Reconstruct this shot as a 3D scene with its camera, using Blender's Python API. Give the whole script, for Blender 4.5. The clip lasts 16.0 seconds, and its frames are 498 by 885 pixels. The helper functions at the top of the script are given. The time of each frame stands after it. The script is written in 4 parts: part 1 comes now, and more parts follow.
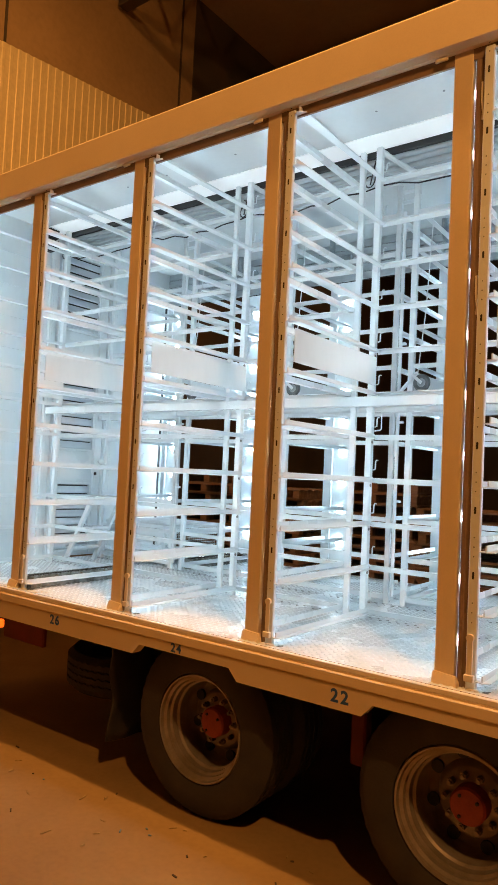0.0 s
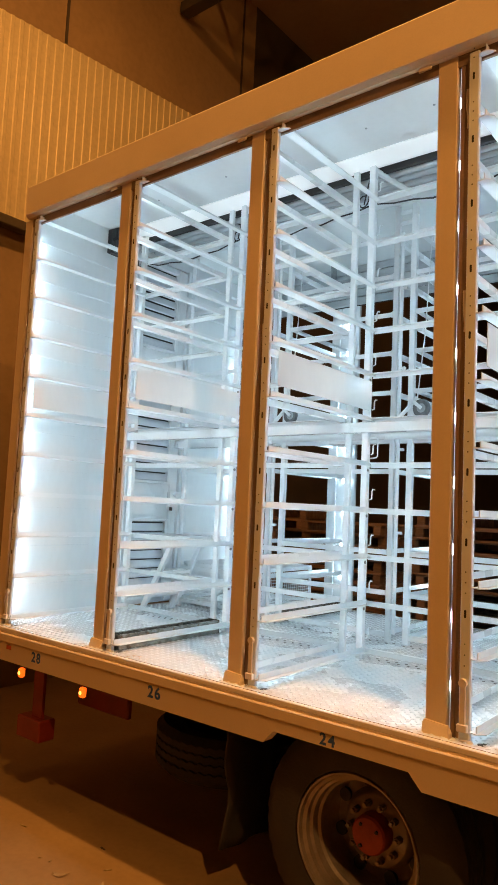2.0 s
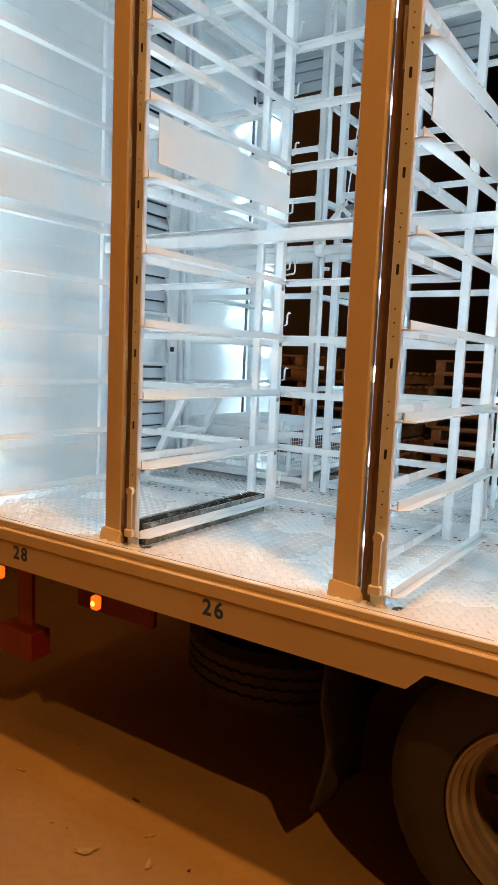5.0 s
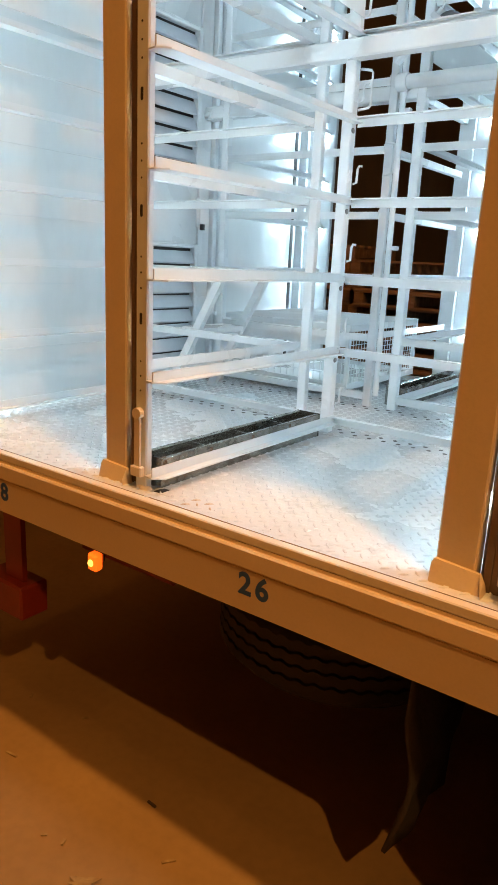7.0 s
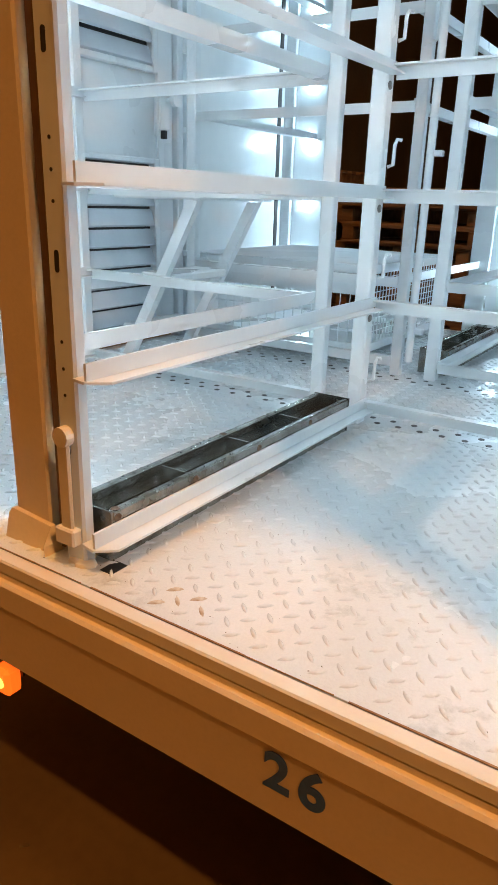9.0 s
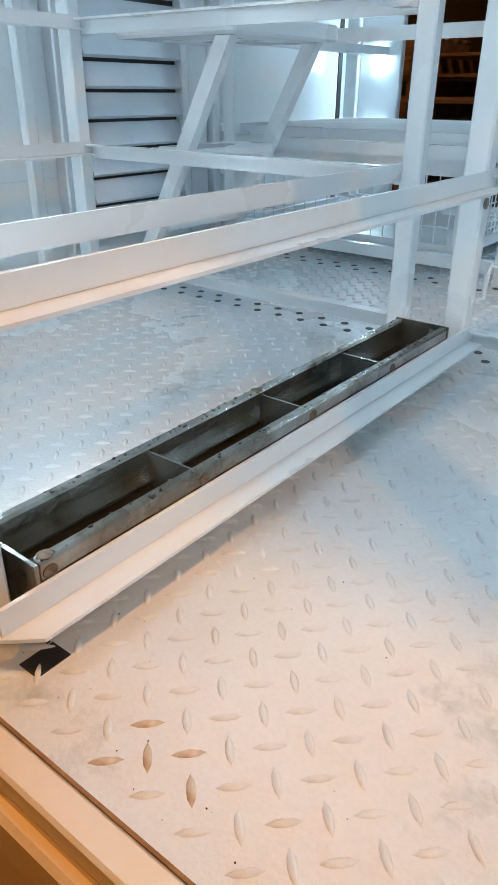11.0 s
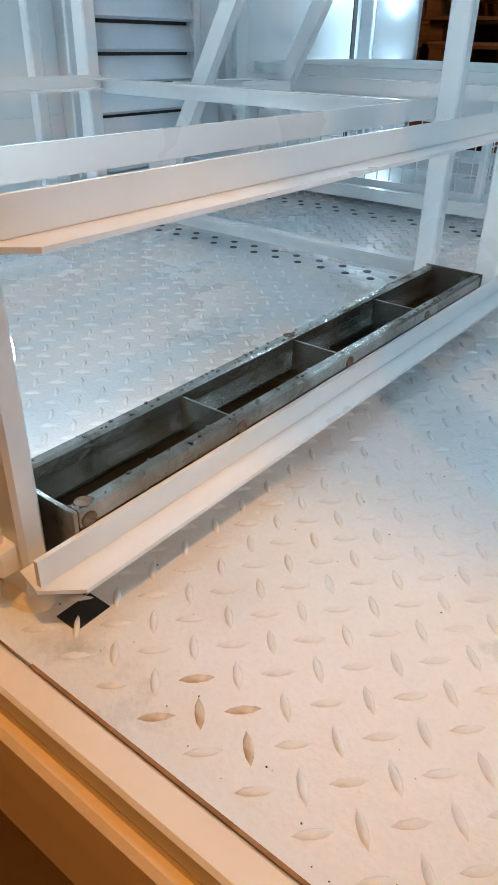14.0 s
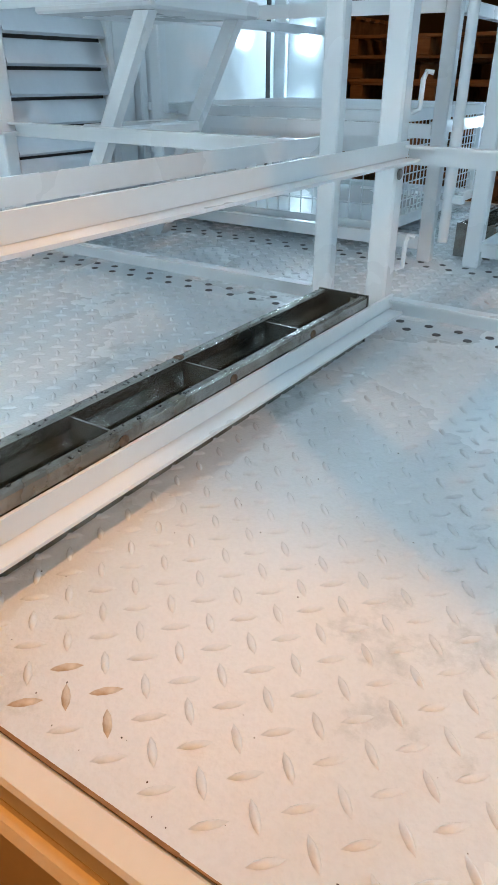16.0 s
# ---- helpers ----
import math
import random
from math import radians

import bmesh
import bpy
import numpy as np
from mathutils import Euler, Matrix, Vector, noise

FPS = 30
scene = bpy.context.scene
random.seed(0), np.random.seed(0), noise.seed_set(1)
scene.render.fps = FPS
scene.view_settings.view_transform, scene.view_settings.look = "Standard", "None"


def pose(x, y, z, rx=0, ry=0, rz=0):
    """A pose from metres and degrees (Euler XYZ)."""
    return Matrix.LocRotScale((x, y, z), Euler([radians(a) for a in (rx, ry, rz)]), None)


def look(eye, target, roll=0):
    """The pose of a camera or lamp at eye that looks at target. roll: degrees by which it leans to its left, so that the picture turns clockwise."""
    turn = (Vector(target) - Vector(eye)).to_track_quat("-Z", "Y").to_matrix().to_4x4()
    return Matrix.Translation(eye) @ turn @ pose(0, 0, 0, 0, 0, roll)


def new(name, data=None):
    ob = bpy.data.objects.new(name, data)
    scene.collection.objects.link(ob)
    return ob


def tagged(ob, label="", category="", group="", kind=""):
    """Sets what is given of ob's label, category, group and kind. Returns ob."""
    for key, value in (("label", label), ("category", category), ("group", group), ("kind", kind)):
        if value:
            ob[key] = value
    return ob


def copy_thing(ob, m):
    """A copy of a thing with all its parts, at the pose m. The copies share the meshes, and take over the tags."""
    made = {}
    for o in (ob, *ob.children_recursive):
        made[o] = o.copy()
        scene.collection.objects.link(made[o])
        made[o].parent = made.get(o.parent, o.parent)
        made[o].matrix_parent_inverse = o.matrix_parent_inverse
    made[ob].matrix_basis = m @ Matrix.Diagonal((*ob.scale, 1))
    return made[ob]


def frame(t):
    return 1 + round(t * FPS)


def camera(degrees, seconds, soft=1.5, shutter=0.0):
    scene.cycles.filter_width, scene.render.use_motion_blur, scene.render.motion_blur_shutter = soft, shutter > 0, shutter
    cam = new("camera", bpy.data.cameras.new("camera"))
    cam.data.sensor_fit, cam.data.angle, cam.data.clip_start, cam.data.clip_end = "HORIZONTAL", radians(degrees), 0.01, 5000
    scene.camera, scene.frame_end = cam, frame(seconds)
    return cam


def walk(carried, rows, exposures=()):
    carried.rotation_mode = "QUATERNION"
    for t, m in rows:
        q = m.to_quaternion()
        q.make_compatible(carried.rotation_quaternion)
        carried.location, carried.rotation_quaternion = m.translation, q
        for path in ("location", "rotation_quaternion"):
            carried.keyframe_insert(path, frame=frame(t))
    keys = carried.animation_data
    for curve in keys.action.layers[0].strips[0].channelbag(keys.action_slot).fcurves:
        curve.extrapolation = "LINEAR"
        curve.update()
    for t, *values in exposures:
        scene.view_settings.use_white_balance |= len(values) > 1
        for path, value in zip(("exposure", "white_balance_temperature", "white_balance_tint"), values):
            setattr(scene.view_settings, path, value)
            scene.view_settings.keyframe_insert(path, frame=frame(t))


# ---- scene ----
cam = camera(39.9, 16.0, soft=1.0)
PATH = [
    (0, (-0.012, 0.151, 1.897), (-1.207, 1.752, 1.99), 2.7),
    (0.5, (-0.3, 0.186, 1.899), (-1.515, 1.771, 2.003), 1.3),
    (1, (-0.538, 0.226, 1.895), (-1.749, 1.81, 2.044), 1.1),
    (1.5, (-0.766, 0.362, 1.874), (-1.985, 1.938, 2.05), 0.8),
    (2, (-0.985, 0.423, 1.896), (-2.234, 1.974, 2.078), 2.6),
    (2.5, (-1.26, 0.457, 1.901), (-2.474, 2.032, 2.116), 1.2),
    (3, (-1.501, 0.5, 1.88), (-2.678, 2.103, 2.093), 1.5),
    (3.5, (-1.706, 0.658, 1.869), (-2.852, 2.285, 2.063), 1.5),
    (4, (-1.887, 0.766, 1.871), (-3.008, 2.422, 1.868), 3.4),
    (4.2, (-1.959, 0.81, 1.857), (-3.072, 2.471, 1.795), 3.3),
    (6.3, (-2.556, 1.601, 1.705), (-3.674, 3.194, 1.247), 2.4),
    (6.5, (-2.585, 1.637, 1.701), (-3.717, 3.212, 1.212), 2.5),
    (7, (-2.718, 1.731, 1.682), (-3.854, 3.294, 1.168), 2.7),
    (7.5, (-2.886, 1.887, 1.672), (-3.985, 3.474, 1.153), 1.7),
    (8, (-3.013, 2.014, 1.654), (-4.061, 3.61, 1.06), 2.6),
    (8.2, (-3.065, 2.091, 1.648), (-4.119, 3.68, 1.043), 1.8),
    (10.3, (-3.503, 2.712, 1.546), (-4.503, 4.253, 0.755), 2.1),
    (10.5, (-3.515, 2.757, 1.543), (-4.538, 4.269, 0.725), 2.0),
    (11, (-3.561, 2.817, 1.496), (-4.655, 4.221, 0.583), 0.4),
    (11.5, (-3.581, 2.84, 1.469), (-4.679, 4.196, 0.491), 0.8),
    (12, (-3.59, 2.851, 1.459), (-4.652, 4.219, 0.46), 1.1),
    (12.5, (-3.597, 2.855, 1.456), (-4.645, 4.226, 0.445), 1.0),
    (13, (-3.608, 2.848, 1.458), (-4.659, 4.207, 0.433), 1.1),
    (13.5, (-3.623, 2.83, 1.459), (-4.676, 4.185, 0.433), 1.3),
    (14, (-3.616, 2.81, 1.465), (-4.66, 4.179, 0.447), 1.3),
    (14.5, (-3.59, 2.793, 1.474), (-4.626, 4.186, 0.48), 0.8),
    (15, (-3.569, 2.785, 1.477), (-4.596, 4.199, 0.503), 0.8),
    (15.5, (-3.54, 2.795, 1.476), (-4.545, 4.235, 0.52), 0.4),
    (16, (-3.507, 2.809, 1.48), (-4.479, 4.281, 0.536), 0.4),
]
walk(cam, [(t, look(eye, target, roll)) for t, eye, target, roll in PATH],
     exposures=[(0, 0.02, 6500, 10), (2, -0.03, 6500, 10), (3.5, -0.2, 6500, 10), (4.2, -0.2, 6500, 10), (6.3, 0.08, 6600, 10), (6.7, 0.04, 6600, 10),
                (7.2, -0.04, 6600, 10), (8.2, -0.08, 6500, 10), (10.3, -0.36, 6150, 10), (16, -0.43, 6150, 10)])

# ---- world, lamps, exposure ----
scene.view_settings.exposure = 0.0
world = bpy.data.worlds.new("hall_dark")
world.use_nodes = True
scene.world = world
world.node_tree.nodes["Background"].inputs[0].default_value = (0.35, 0.2, 0.09, 1)
world.node_tree.nodes["Background"].inputs[1].default_value = 0.006


def lamp(name, eye, target, watts, size, colour):
    data = bpy.data.lights.new(name, "AREA")
    data.shape, data.size, data.energy, data.color = "DISK", size, watts, colour
    ob = new(name, data)
    ob.matrix_world = look(eye, target)
    return ob


SODIUM = (1.0, 0.455, 0.12)
lamp("hall_or_fill_lamp", (-2.3, 2.42, 9.0), (-2.4, 2.6, 0), 430, 0.30, SODIUM)
lamp("hall_or_fill_lamp", (1.8, -0.15, 7.2), (-2.0, 2.2, 0), 235, 0.14, SODIUM)
# Unseen fill added to brighten the ribbed sheet on the west wall
lamp("hall_or_fill_lamp", (-5.6, 1.4, 7.2), (-7.0, 3.6, 4.5), 28, 0.30, SODIUM)
# Dim unseen fill added so that the pallet stacks show
lamp("hall_or_fill_lamp", (-6.0, 12.5, 7.2), (-6.0, 11.0, 0), 9, 0.40, SODIUM)

# ---- plan ----
BAY = 1.025
DIV = [-5.225 + BAY * k for k in range(7)]      # left edge of each post
BED = 1.045                                      # top of the load bed
MID = 4.32                                       # middle of the aisle
TOP = 3.795                                      # underside of the header
CEIL = 4.015
LEVELS = [1.108, 1.376, 1.642, 1.911, 2.179, 2.446, 2.715, 2.987, 3.258, 3.528, 3.806]


# ---- materials ----
def ramp(nt, a, b, lo=0.35, hi=0.65):
    r = nt.nodes.new("ShaderNodeValToRGB")
    r.color_ramp.elements[0].position, r.color_ramp.elements[1].position = lo, hi
    r.color_ramp.elements[0].color, r.color_ramp.elements[1].color = (*a, 1), (*b, 1)
    return r


def surface(name, col, col2=None, rough=0.5, metal=0.0, scale=4.0, fine=60.0, bump=0.1, grime=None, grime_at=0.62, stretch=(1, 1, 1), rough_var=0.15, vary=0.0, coat=0.0, speck=0.35):
    """Paint, metal, wood or stone: two scales of noise in colour, roughness and relief; grime is a third, blotchy colour."""
    m = bpy.data.materials.new(name)
    m.use_nodes = True
    nt = m.node_tree
    bs = nt.nodes["Principled BSDF"]
    tc = nt.nodes.new("ShaderNodeTexCoord")
    mp = nt.nodes.new("ShaderNodeMapping")
    mp.inputs["Scale"].default_value = stretch
    nt.links.new(tc.outputs["Object"], mp.inputs[0])
    n1, n2 = nt.nodes.new("ShaderNodeTexNoise"), nt.nodes.new("ShaderNodeTexNoise")
    for n, s, d in ((n1, scale, 5), (n2, fine, 4)):
        n.inputs["Scale"].default_value, n.inputs["Detail"].default_value = s, d
        nt.links.new(mp.outputs[0], n.inputs["Vector"])
    r1 = ramp(nt, col, col2 or [c * 0.86 for c in col])
    nt.links.new(n1.outputs["Fac"], r1.inputs[0])
    out = r1.outputs[0]
    mx = nt.nodes.new("ShaderNodeMix")
    mx.data_type, mx.blend_type = "RGBA", "MULTIPLY"
    mx.inputs["Factor"].default_value = speck
    r2 = ramp(nt, (0.72, 0.72, 0.72), (1, 1, 1), 0.3, 0.6)
    nt.links.new(n2.outputs["Fac"], r2.inputs[0])
    nt.links.new(out, mx.inputs["A"])
    nt.links.new(r2.outputs[0], mx.inputs["B"])
    out = mx.outputs["Result"]
    if grime:
        n3 = nt.nodes.new("ShaderNodeTexNoise")
        n3.inputs["Scale"].default_value, n3.inputs["Detail"].default_value, n3.inputs["Roughness"].default_value = scale * 2.3, 9, 0.7
        nt.links.new(mp.outputs[0], n3.inputs["Vector"])
        r3 = ramp(nt, (0, 0, 0), (1, 1, 1), grime_at, grime_at + 0.2)
        nt.links.new(n3.outputs["Fac"], r3.inputs[0])
        mg = nt.nodes.new("ShaderNodeMix")
        mg.data_type = "RGBA"
        nt.links.new(r3.outputs[0], mg.inputs["Factor"])
        nt.links.new(out, mg.inputs["A"])
        mg.inputs["B"].default_value = (*grime, 1)
        out = mg.outputs["Result"]
    if vary:
        oi = nt.nodes.new("ShaderNodeObjectInfo")
        rv = ramp(nt, [1 - vary] * 3, (1, 1, 1), 0, 1)
        nt.links.new(oi.outputs["Random"], rv.inputs[0])
        mv = nt.nodes.new("ShaderNodeMix")
        mv.data_type, mv.blend_type = "RGBA", "MULTIPLY"
        mv.inputs["Factor"].default_value = 1
        nt.links.new(out, mv.inputs["A"])
        nt.links.new(rv.outputs[0], mv.inputs["B"])
        out = mv.outputs["Result"]
    nt.links.new(out, bs.inputs["Base Color"])
    mr = nt.nodes.new("ShaderNodeMapRange")
    mr.inputs["To Min"].default_value, mr.inputs["To Max"].default_value = max(0.03, rough - rough_var), min(1, rough + rough_var)
    nt.links.new(n1.outputs["Fac"], mr.inputs["Value"])
    nt.links.new(mr.outputs[0], bs.inputs["Roughness"])
    bs.inputs["Metallic"].default_value = metal
    bs.inputs["Coat Weight"].default_value = coat
    bs.inputs["Coat Roughness"].default_value = 0.12
    bp = nt.nodes.new("ShaderNodeBump")
    bp.inputs["Strength"].default_value, bp.inputs["Distance"].default_value = bump, 0.004
    nt.links.new(n2.outputs["Fac"], bp.inputs["Height"])
    nt.links.new(bp.outputs[0], bs.inputs["Normal"])
    return m


def glow(name, col, strength, base=(0.9, 0.9, 0.9)):
    m = bpy.data.materials.new(name)
    m.use_nodes = True
    b = m.node_tree.nodes["Principled BSDF"]
    b.inputs["Base Color"].default_value = (*base, 1)
    b.inputs["Emission Color"].default_value = (*col, 1)
    b.inputs["Emission Strength"].default_value = strength
    return m


CREAM = surface("cream_paint", (0.80, 0.65, 0.44), (0.75, 0.60, 0.39), 0.36, 0, 2.0, 140, 0.10, grime=(0.5, 0.36, 0.2), grime_at=0.74, speck=0.12)
WHITE = surface("white_paint", (0.80, 0.83, 0.85), (0.74, 0.79, 0.82), 0.28, 0, 2.0, 60, 0.03, grime=(0.52, 0.54, 0.54), grime_at=0.76, speck=0.06)
PANEL = surface("white_gloss_panel", (0.82, 0.85, 0.86), (0.74, 0.80, 0.83), 0.20, 0, 1.2, 25, 0.03, speck=0.08, rough_var=0.10, stretch=(1, 1, 0.4))
PLATE = surface("painted_tread_plate", (0.80, 0.82, 0.83), (0.66, 0.73, 0.77), 0.27, 0, 2.2, 230, 0.20, grime=(0.28, 0.33, 0.33), grime_at=0.58, rough_var=0.07, speck=0.15)
LIP = surface("cream_white_lip", (0.82, 0.74, 0.61), (0.79, 0.70, 0.56), 0.32, 0, 3.0, 90, 0.05, grime=(0.5, 0.36, 0.22), grime_at=0.74, speck=0.08)
STEEL = surface("stained_steel", (0.46, 0.47, 0.45), (0.20, 0.19, 0.16), 0.20, 0.85, 11.0, 90, 0.22, grime=(0.09, 0.06, 0.035), grime_at=0.54, rough_var=0.2)
RUST = surface("weld_burn", (0.10, 0.06, 0.035), (0.2, 0.15, 0.1), 0.6, 0.5, 60, 200, 0.3)
SEAM = surface("rusty_seam", (0.34, 0.18, 0.07), (0.22, 0.11, 0.04), 0.8, 0, 40, 200, 0.3)
BARRUST = surface("rust_stained_bar", (0.70, 0.64, 0.55), (0.46, 0.36, 0.25), 0.4, 0, 90, 200, 0.1)
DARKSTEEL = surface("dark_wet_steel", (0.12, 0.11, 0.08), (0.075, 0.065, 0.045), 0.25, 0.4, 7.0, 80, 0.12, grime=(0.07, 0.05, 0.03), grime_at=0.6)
RUBBER = surface("tyre_rubber", (0.030, 0.028, 0.027), (0.05, 0.043, 0.036), 0.75, 0, 6.0, 70, 0.35, grime=(0.13, 0.085, 0.05), grime_at=0.66)
RIM = surface("dull_wheel_paint", (0.40, 0.35, 0.31), (0.26, 0.22, 0.18), 0.42, 0.5, 7.0, 90, 0.12, grime=(0.2, 0.14, 0.09), grime_at=0.64)
HUBRED = surface("red_hub_paint", (0.46, 0.075, 0.03), (0.34, 0.055, 0.025), 0.5, 0, 12, 90, 0.2, grime=(0.12, 0.05, 0.03), grime_at=0.66)
RED = surface("red_chassis_paint", (0.26, 0.028, 0.012), (0.18, 0.022, 0.012), 0.45, 0, 5, 80, 0.1, grime=(0.1, 0.04, 0.03), grime_at=0.66)
# Real black plastic, and also the black put where gaps lie in shade
BLACK = surface("black_plastic_and_shade", (0.022, 0.022, 0.024), (0.03, 0.03, 0.032), 0.5, 0, 10, 100, 0.1)
CHASSIS = surface("grimy_chassis", (0.03, 0.025, 0.02), (0.05, 0.04, 0.03), 0.8, 0, 5, 60, 0.3)
BLUE = surface("blue_numeral_paint", (0.025, 0.10, 0.34), (0.03, 0.12, 0.40), 0.45, 0, 30, 200, 0.1)
GREY = surface("grey_castor", (0.38, 0.42, 0.44), (0.3, 0.33, 0.35), 0.4, 0.2, 20, 100, 0.1)
REFLECT = surface("reflector_plastic", (0.55, 0.10, 0.03), (0.48, 0.08, 0.025), 0.2, 0, 40, 200, 0.2)
# Brown of the header lip; in the shutter channels it stands in for shade
BROWN_TONE = surface("brown_lip_and_shade", (0.30, 0.20, 0.12), (0.24, 0.16, 0.10), 0.6, 0, 6, 90, 0.1)
WATER = surface("clear_drops", (0.9, 0.92, 0.92), None, 0.04, 0, 40, 90, 0.0, rough_var=0.0)
WATER.node_tree.nodes["Principled BSDF"].inputs["Transmission Weight"].default_value = 1.0
GRIT = surface("dark_grit", (0.12, 0.08, 0.05), (0.05, 0.04, 0.035), 0.8, 0, 50, 200, 0.2)
CASTOR = surface("castor_rubber", (0.16, 0.17, 0.18), (0.11, 0.12, 0.13), 0.55, 0, 20, 100, 0.15)
ALU = surface("grey_aluminium_slat", (0.55, 0.59, 0.61), (0.46, 0.50, 0.53), 0.35, 0.5, 4, 60, 0.08, stretch=(0.2, 1, 1))
CONCRETE = surface("dusty_concrete", (0.40, 0.255, 0.105), (0.29, 0.18, 0.075), 0.6, 0, 0.9, 28, 0.12, grime=(0.22, 0.16, 0.10), grime_at=0.64, rough_var=0.2)
SHEET = surface("corrugated_sheet", (0.72, 0.60, 0.36), (0.62, 0.50, 0.29), 0.45, 0.2, 0.8, 20, 0.08)
HALL = surface("hall_lining", (0.34, 0.22, 0.11), (0.28, 0.18, 0.09), 0.8, 0, 0.7, 12, 0.1, grime=(0.2, 0.13, 0.07), grime_at=0.66)
# Dark steel of trusses and trims; on walls it stands in for shade
BEAM_AND_SHADE = surface("dark_steel_and_wall_shade", (0.06, 0.045, 0.03), (0.09, 0.065, 0.04), 0.7, 0.2, 2, 30, 0.1)
WOOD = surface("old_pallet_wood", (0.30, 0.17, 0.08), (0.20, 0.11, 0.055), 0.85, 0, 3, 40, 0.4, stretch=(1, 6, 6), vary=0.4)
STRAW = surface("straw_scrap", (0.45, 0.33, 0.16), (0.3, 0.2, 0.1), 0.9, 0, 30, 90, 0.1)
SCRAPBLUE = surface("blue_scrap", (0.15, 0.25, 0.35), (0.2, 0.3, 0.4), 0.6, 0, 30, 90, 0.1)
DEBRIS = surface("dark_scrap", (0.06, 0.04, 0.03), (0.1, 0.07, 0.05), 0.9, 0, 30, 90, 0.1)
LED = glow("cool_led", (0.65, 0.87, 1.0), 104.0)
STRIP = glow("ceiling_strip", (0.85, 0.95, 1.0), 0.32)
AMBER = glow("amber_lens", (1.0, 0.10, 0.006), 1.7, (0.9, 0.3, 0.05))
AMBERHOT = glow("amber_bulb", (1.0, 0.40, 0.06), 3.5, (1.0, 0.6, 0.2))


# ---- mesh helpers ----
def fresh():
    return bmesh.new()


def box(bm, x0, x1, y0, y1, z0, z1, bev=0.0, turn=None):
    m = Matrix.Translation(((x0 + x1) / 2, (y0 + y1) / 2, (z0 + z1) / 2)) @ Matrix.Diagonal((x1 - x0, y1 - y0, z1 - z0, 1))
    made = bmesh.ops.create_cube(bm, size=1.0, matrix=(turn or Matrix()) @ m)
    if bev:
        edges = {e for v in made["verts"] for e in v.link_edges}
        bmesh.ops.bevel(bm, geom=list(edges), offset=bev, segments=1, affect="EDGES", profile=0.5)
    return bm


def rod(bm, a, b, r, seg=10, r2=None):
    a, b = Vector(a), Vector(b)
    d = b - a
    m = Matrix.Translation((a + b) / 2) @ d.to_track_quat("Z", "Y").to_matrix().to_4x4()
    bmesh.ops.create_cone(bm, cap_ends=True, segments=seg, radius1=r, radius2=r if r2 is None else r2, depth=d.length, matrix=m)
    return bm


def wire(bm, pts, r, seg=6):
    """One bent tube through the points."""
    pts = [Vector(p) for p in pts]
    rings, up = [], None
    for i, p in enumerate(pts):
        d = (pts[min(i + 1, len(pts) - 1)] - pts[max(i - 1, 0)]).normalized()
        up = d.orthogonal().normalized() if up is None else (up - d * up.dot(d)).normalized()
        side = d.cross(up)
        rings.append([bm.verts.new(p + r * (math.cos(2 * math.pi * k / seg) * up + math.sin(2 * math.pi * k / seg) * side)) for k in range(seg)])
    for a, b in zip(rings, rings[1:]):
        for k in range(seg):
            bm.faces.new((a[k], a[(k + 1) % seg], b[(k + 1) % seg], b[k]))
    bm.faces.new(rings[0][::-1])
    bm.faces.new(rings[-1])
    return bm


def prism(bm, pts, z0, z1):
    """An upright slab over a flat outline of (x, y) corners."""
    lo = [bm.verts.new((x, y, z0)) for x, y in pts]
    hi = [bm.verts.new((x, y, z1)) for x, y in pts]
    bm.faces.new(lo[::-1])
    bm.faces.new(hi)
    n = len(pts)
    for i in range(n):
        bm.faces.new((lo[i], lo[(i + 1) % n], hi[(i + 1) % n], hi[i]))
    bmesh.ops.recalc_face_normals(bm, faces=bm.faces[:])
    return bm


def spin(bm, prof, seg=48, tread=0.0):
    """A ring of revolution about the y axis through the origin from (radius, y) pairs."""
    rows = []
    for i in range(seg):
        a = 2 * math.pi * i / seg
        zig = tread * (1 if i % 4 < 2 else -1)
        rmax = max(r for r, _ in prof) - 0.02
        rows.append([bm.verts.new((r * math.cos(a), y + (zig if r > rmax and 0.03 < y < 0.3 else 0), r * math.sin(a))) for r, y in prof])
    for i in range(seg):
        p, q = rows[i], rows[(i + 1) % seg]
        for j in range(len(prof) - 1):
            bm.faces.new((p[j], p[j + 1], q[j + 1], q[j]))
    bmesh.ops.recalc_face_normals(bm, faces=bm.faces[:])
    return bm


def mesh_of(name, bm, material, smooth=False):
    me = bpy.data.meshes.new(name)
    bm.to_mesh(me)
    bm.free()
    me.materials.append(material)
    if smooth:
        me.polygons.foreach_set("use_smooth", [True] * len(me.polygons))
        me.set_sharp_from_angle(angle=radians(35))
    return me


def part(name, bm, material, parent=None, label="", smooth=False):
    ob = new(name, mesh_of(name, bm, material, smooth))
    ob.parent = parent
    if label:
        ob["label"] = label
    return ob


def repeat(name, me, places, parent, label=""):
    for p in places:
        ob = new(name, me)
        ob.parent = parent
        ob.location = p
        if label:
            ob["label"] = label


def thing(name, place, label, category, group=""):
    ob = new(name)
    ob.location = place
    ob.empty_display_size = 0.1
    return tagged(ob, label, category, group)


def setting(name, bm, material, label, category="", smooth=False):
    return tagged(part(name, bm, material, None, "", smooth), label, category, "", "structure")


# ---- hall ----
bm = fresh()
bmesh.ops.create_grid(bm, x_segments=8, y_segments=8, size=40)
setting("floor", bm, CONCRETE, "dusty orange-lit concrete floor of the hall", "floor")

WX = -7.0
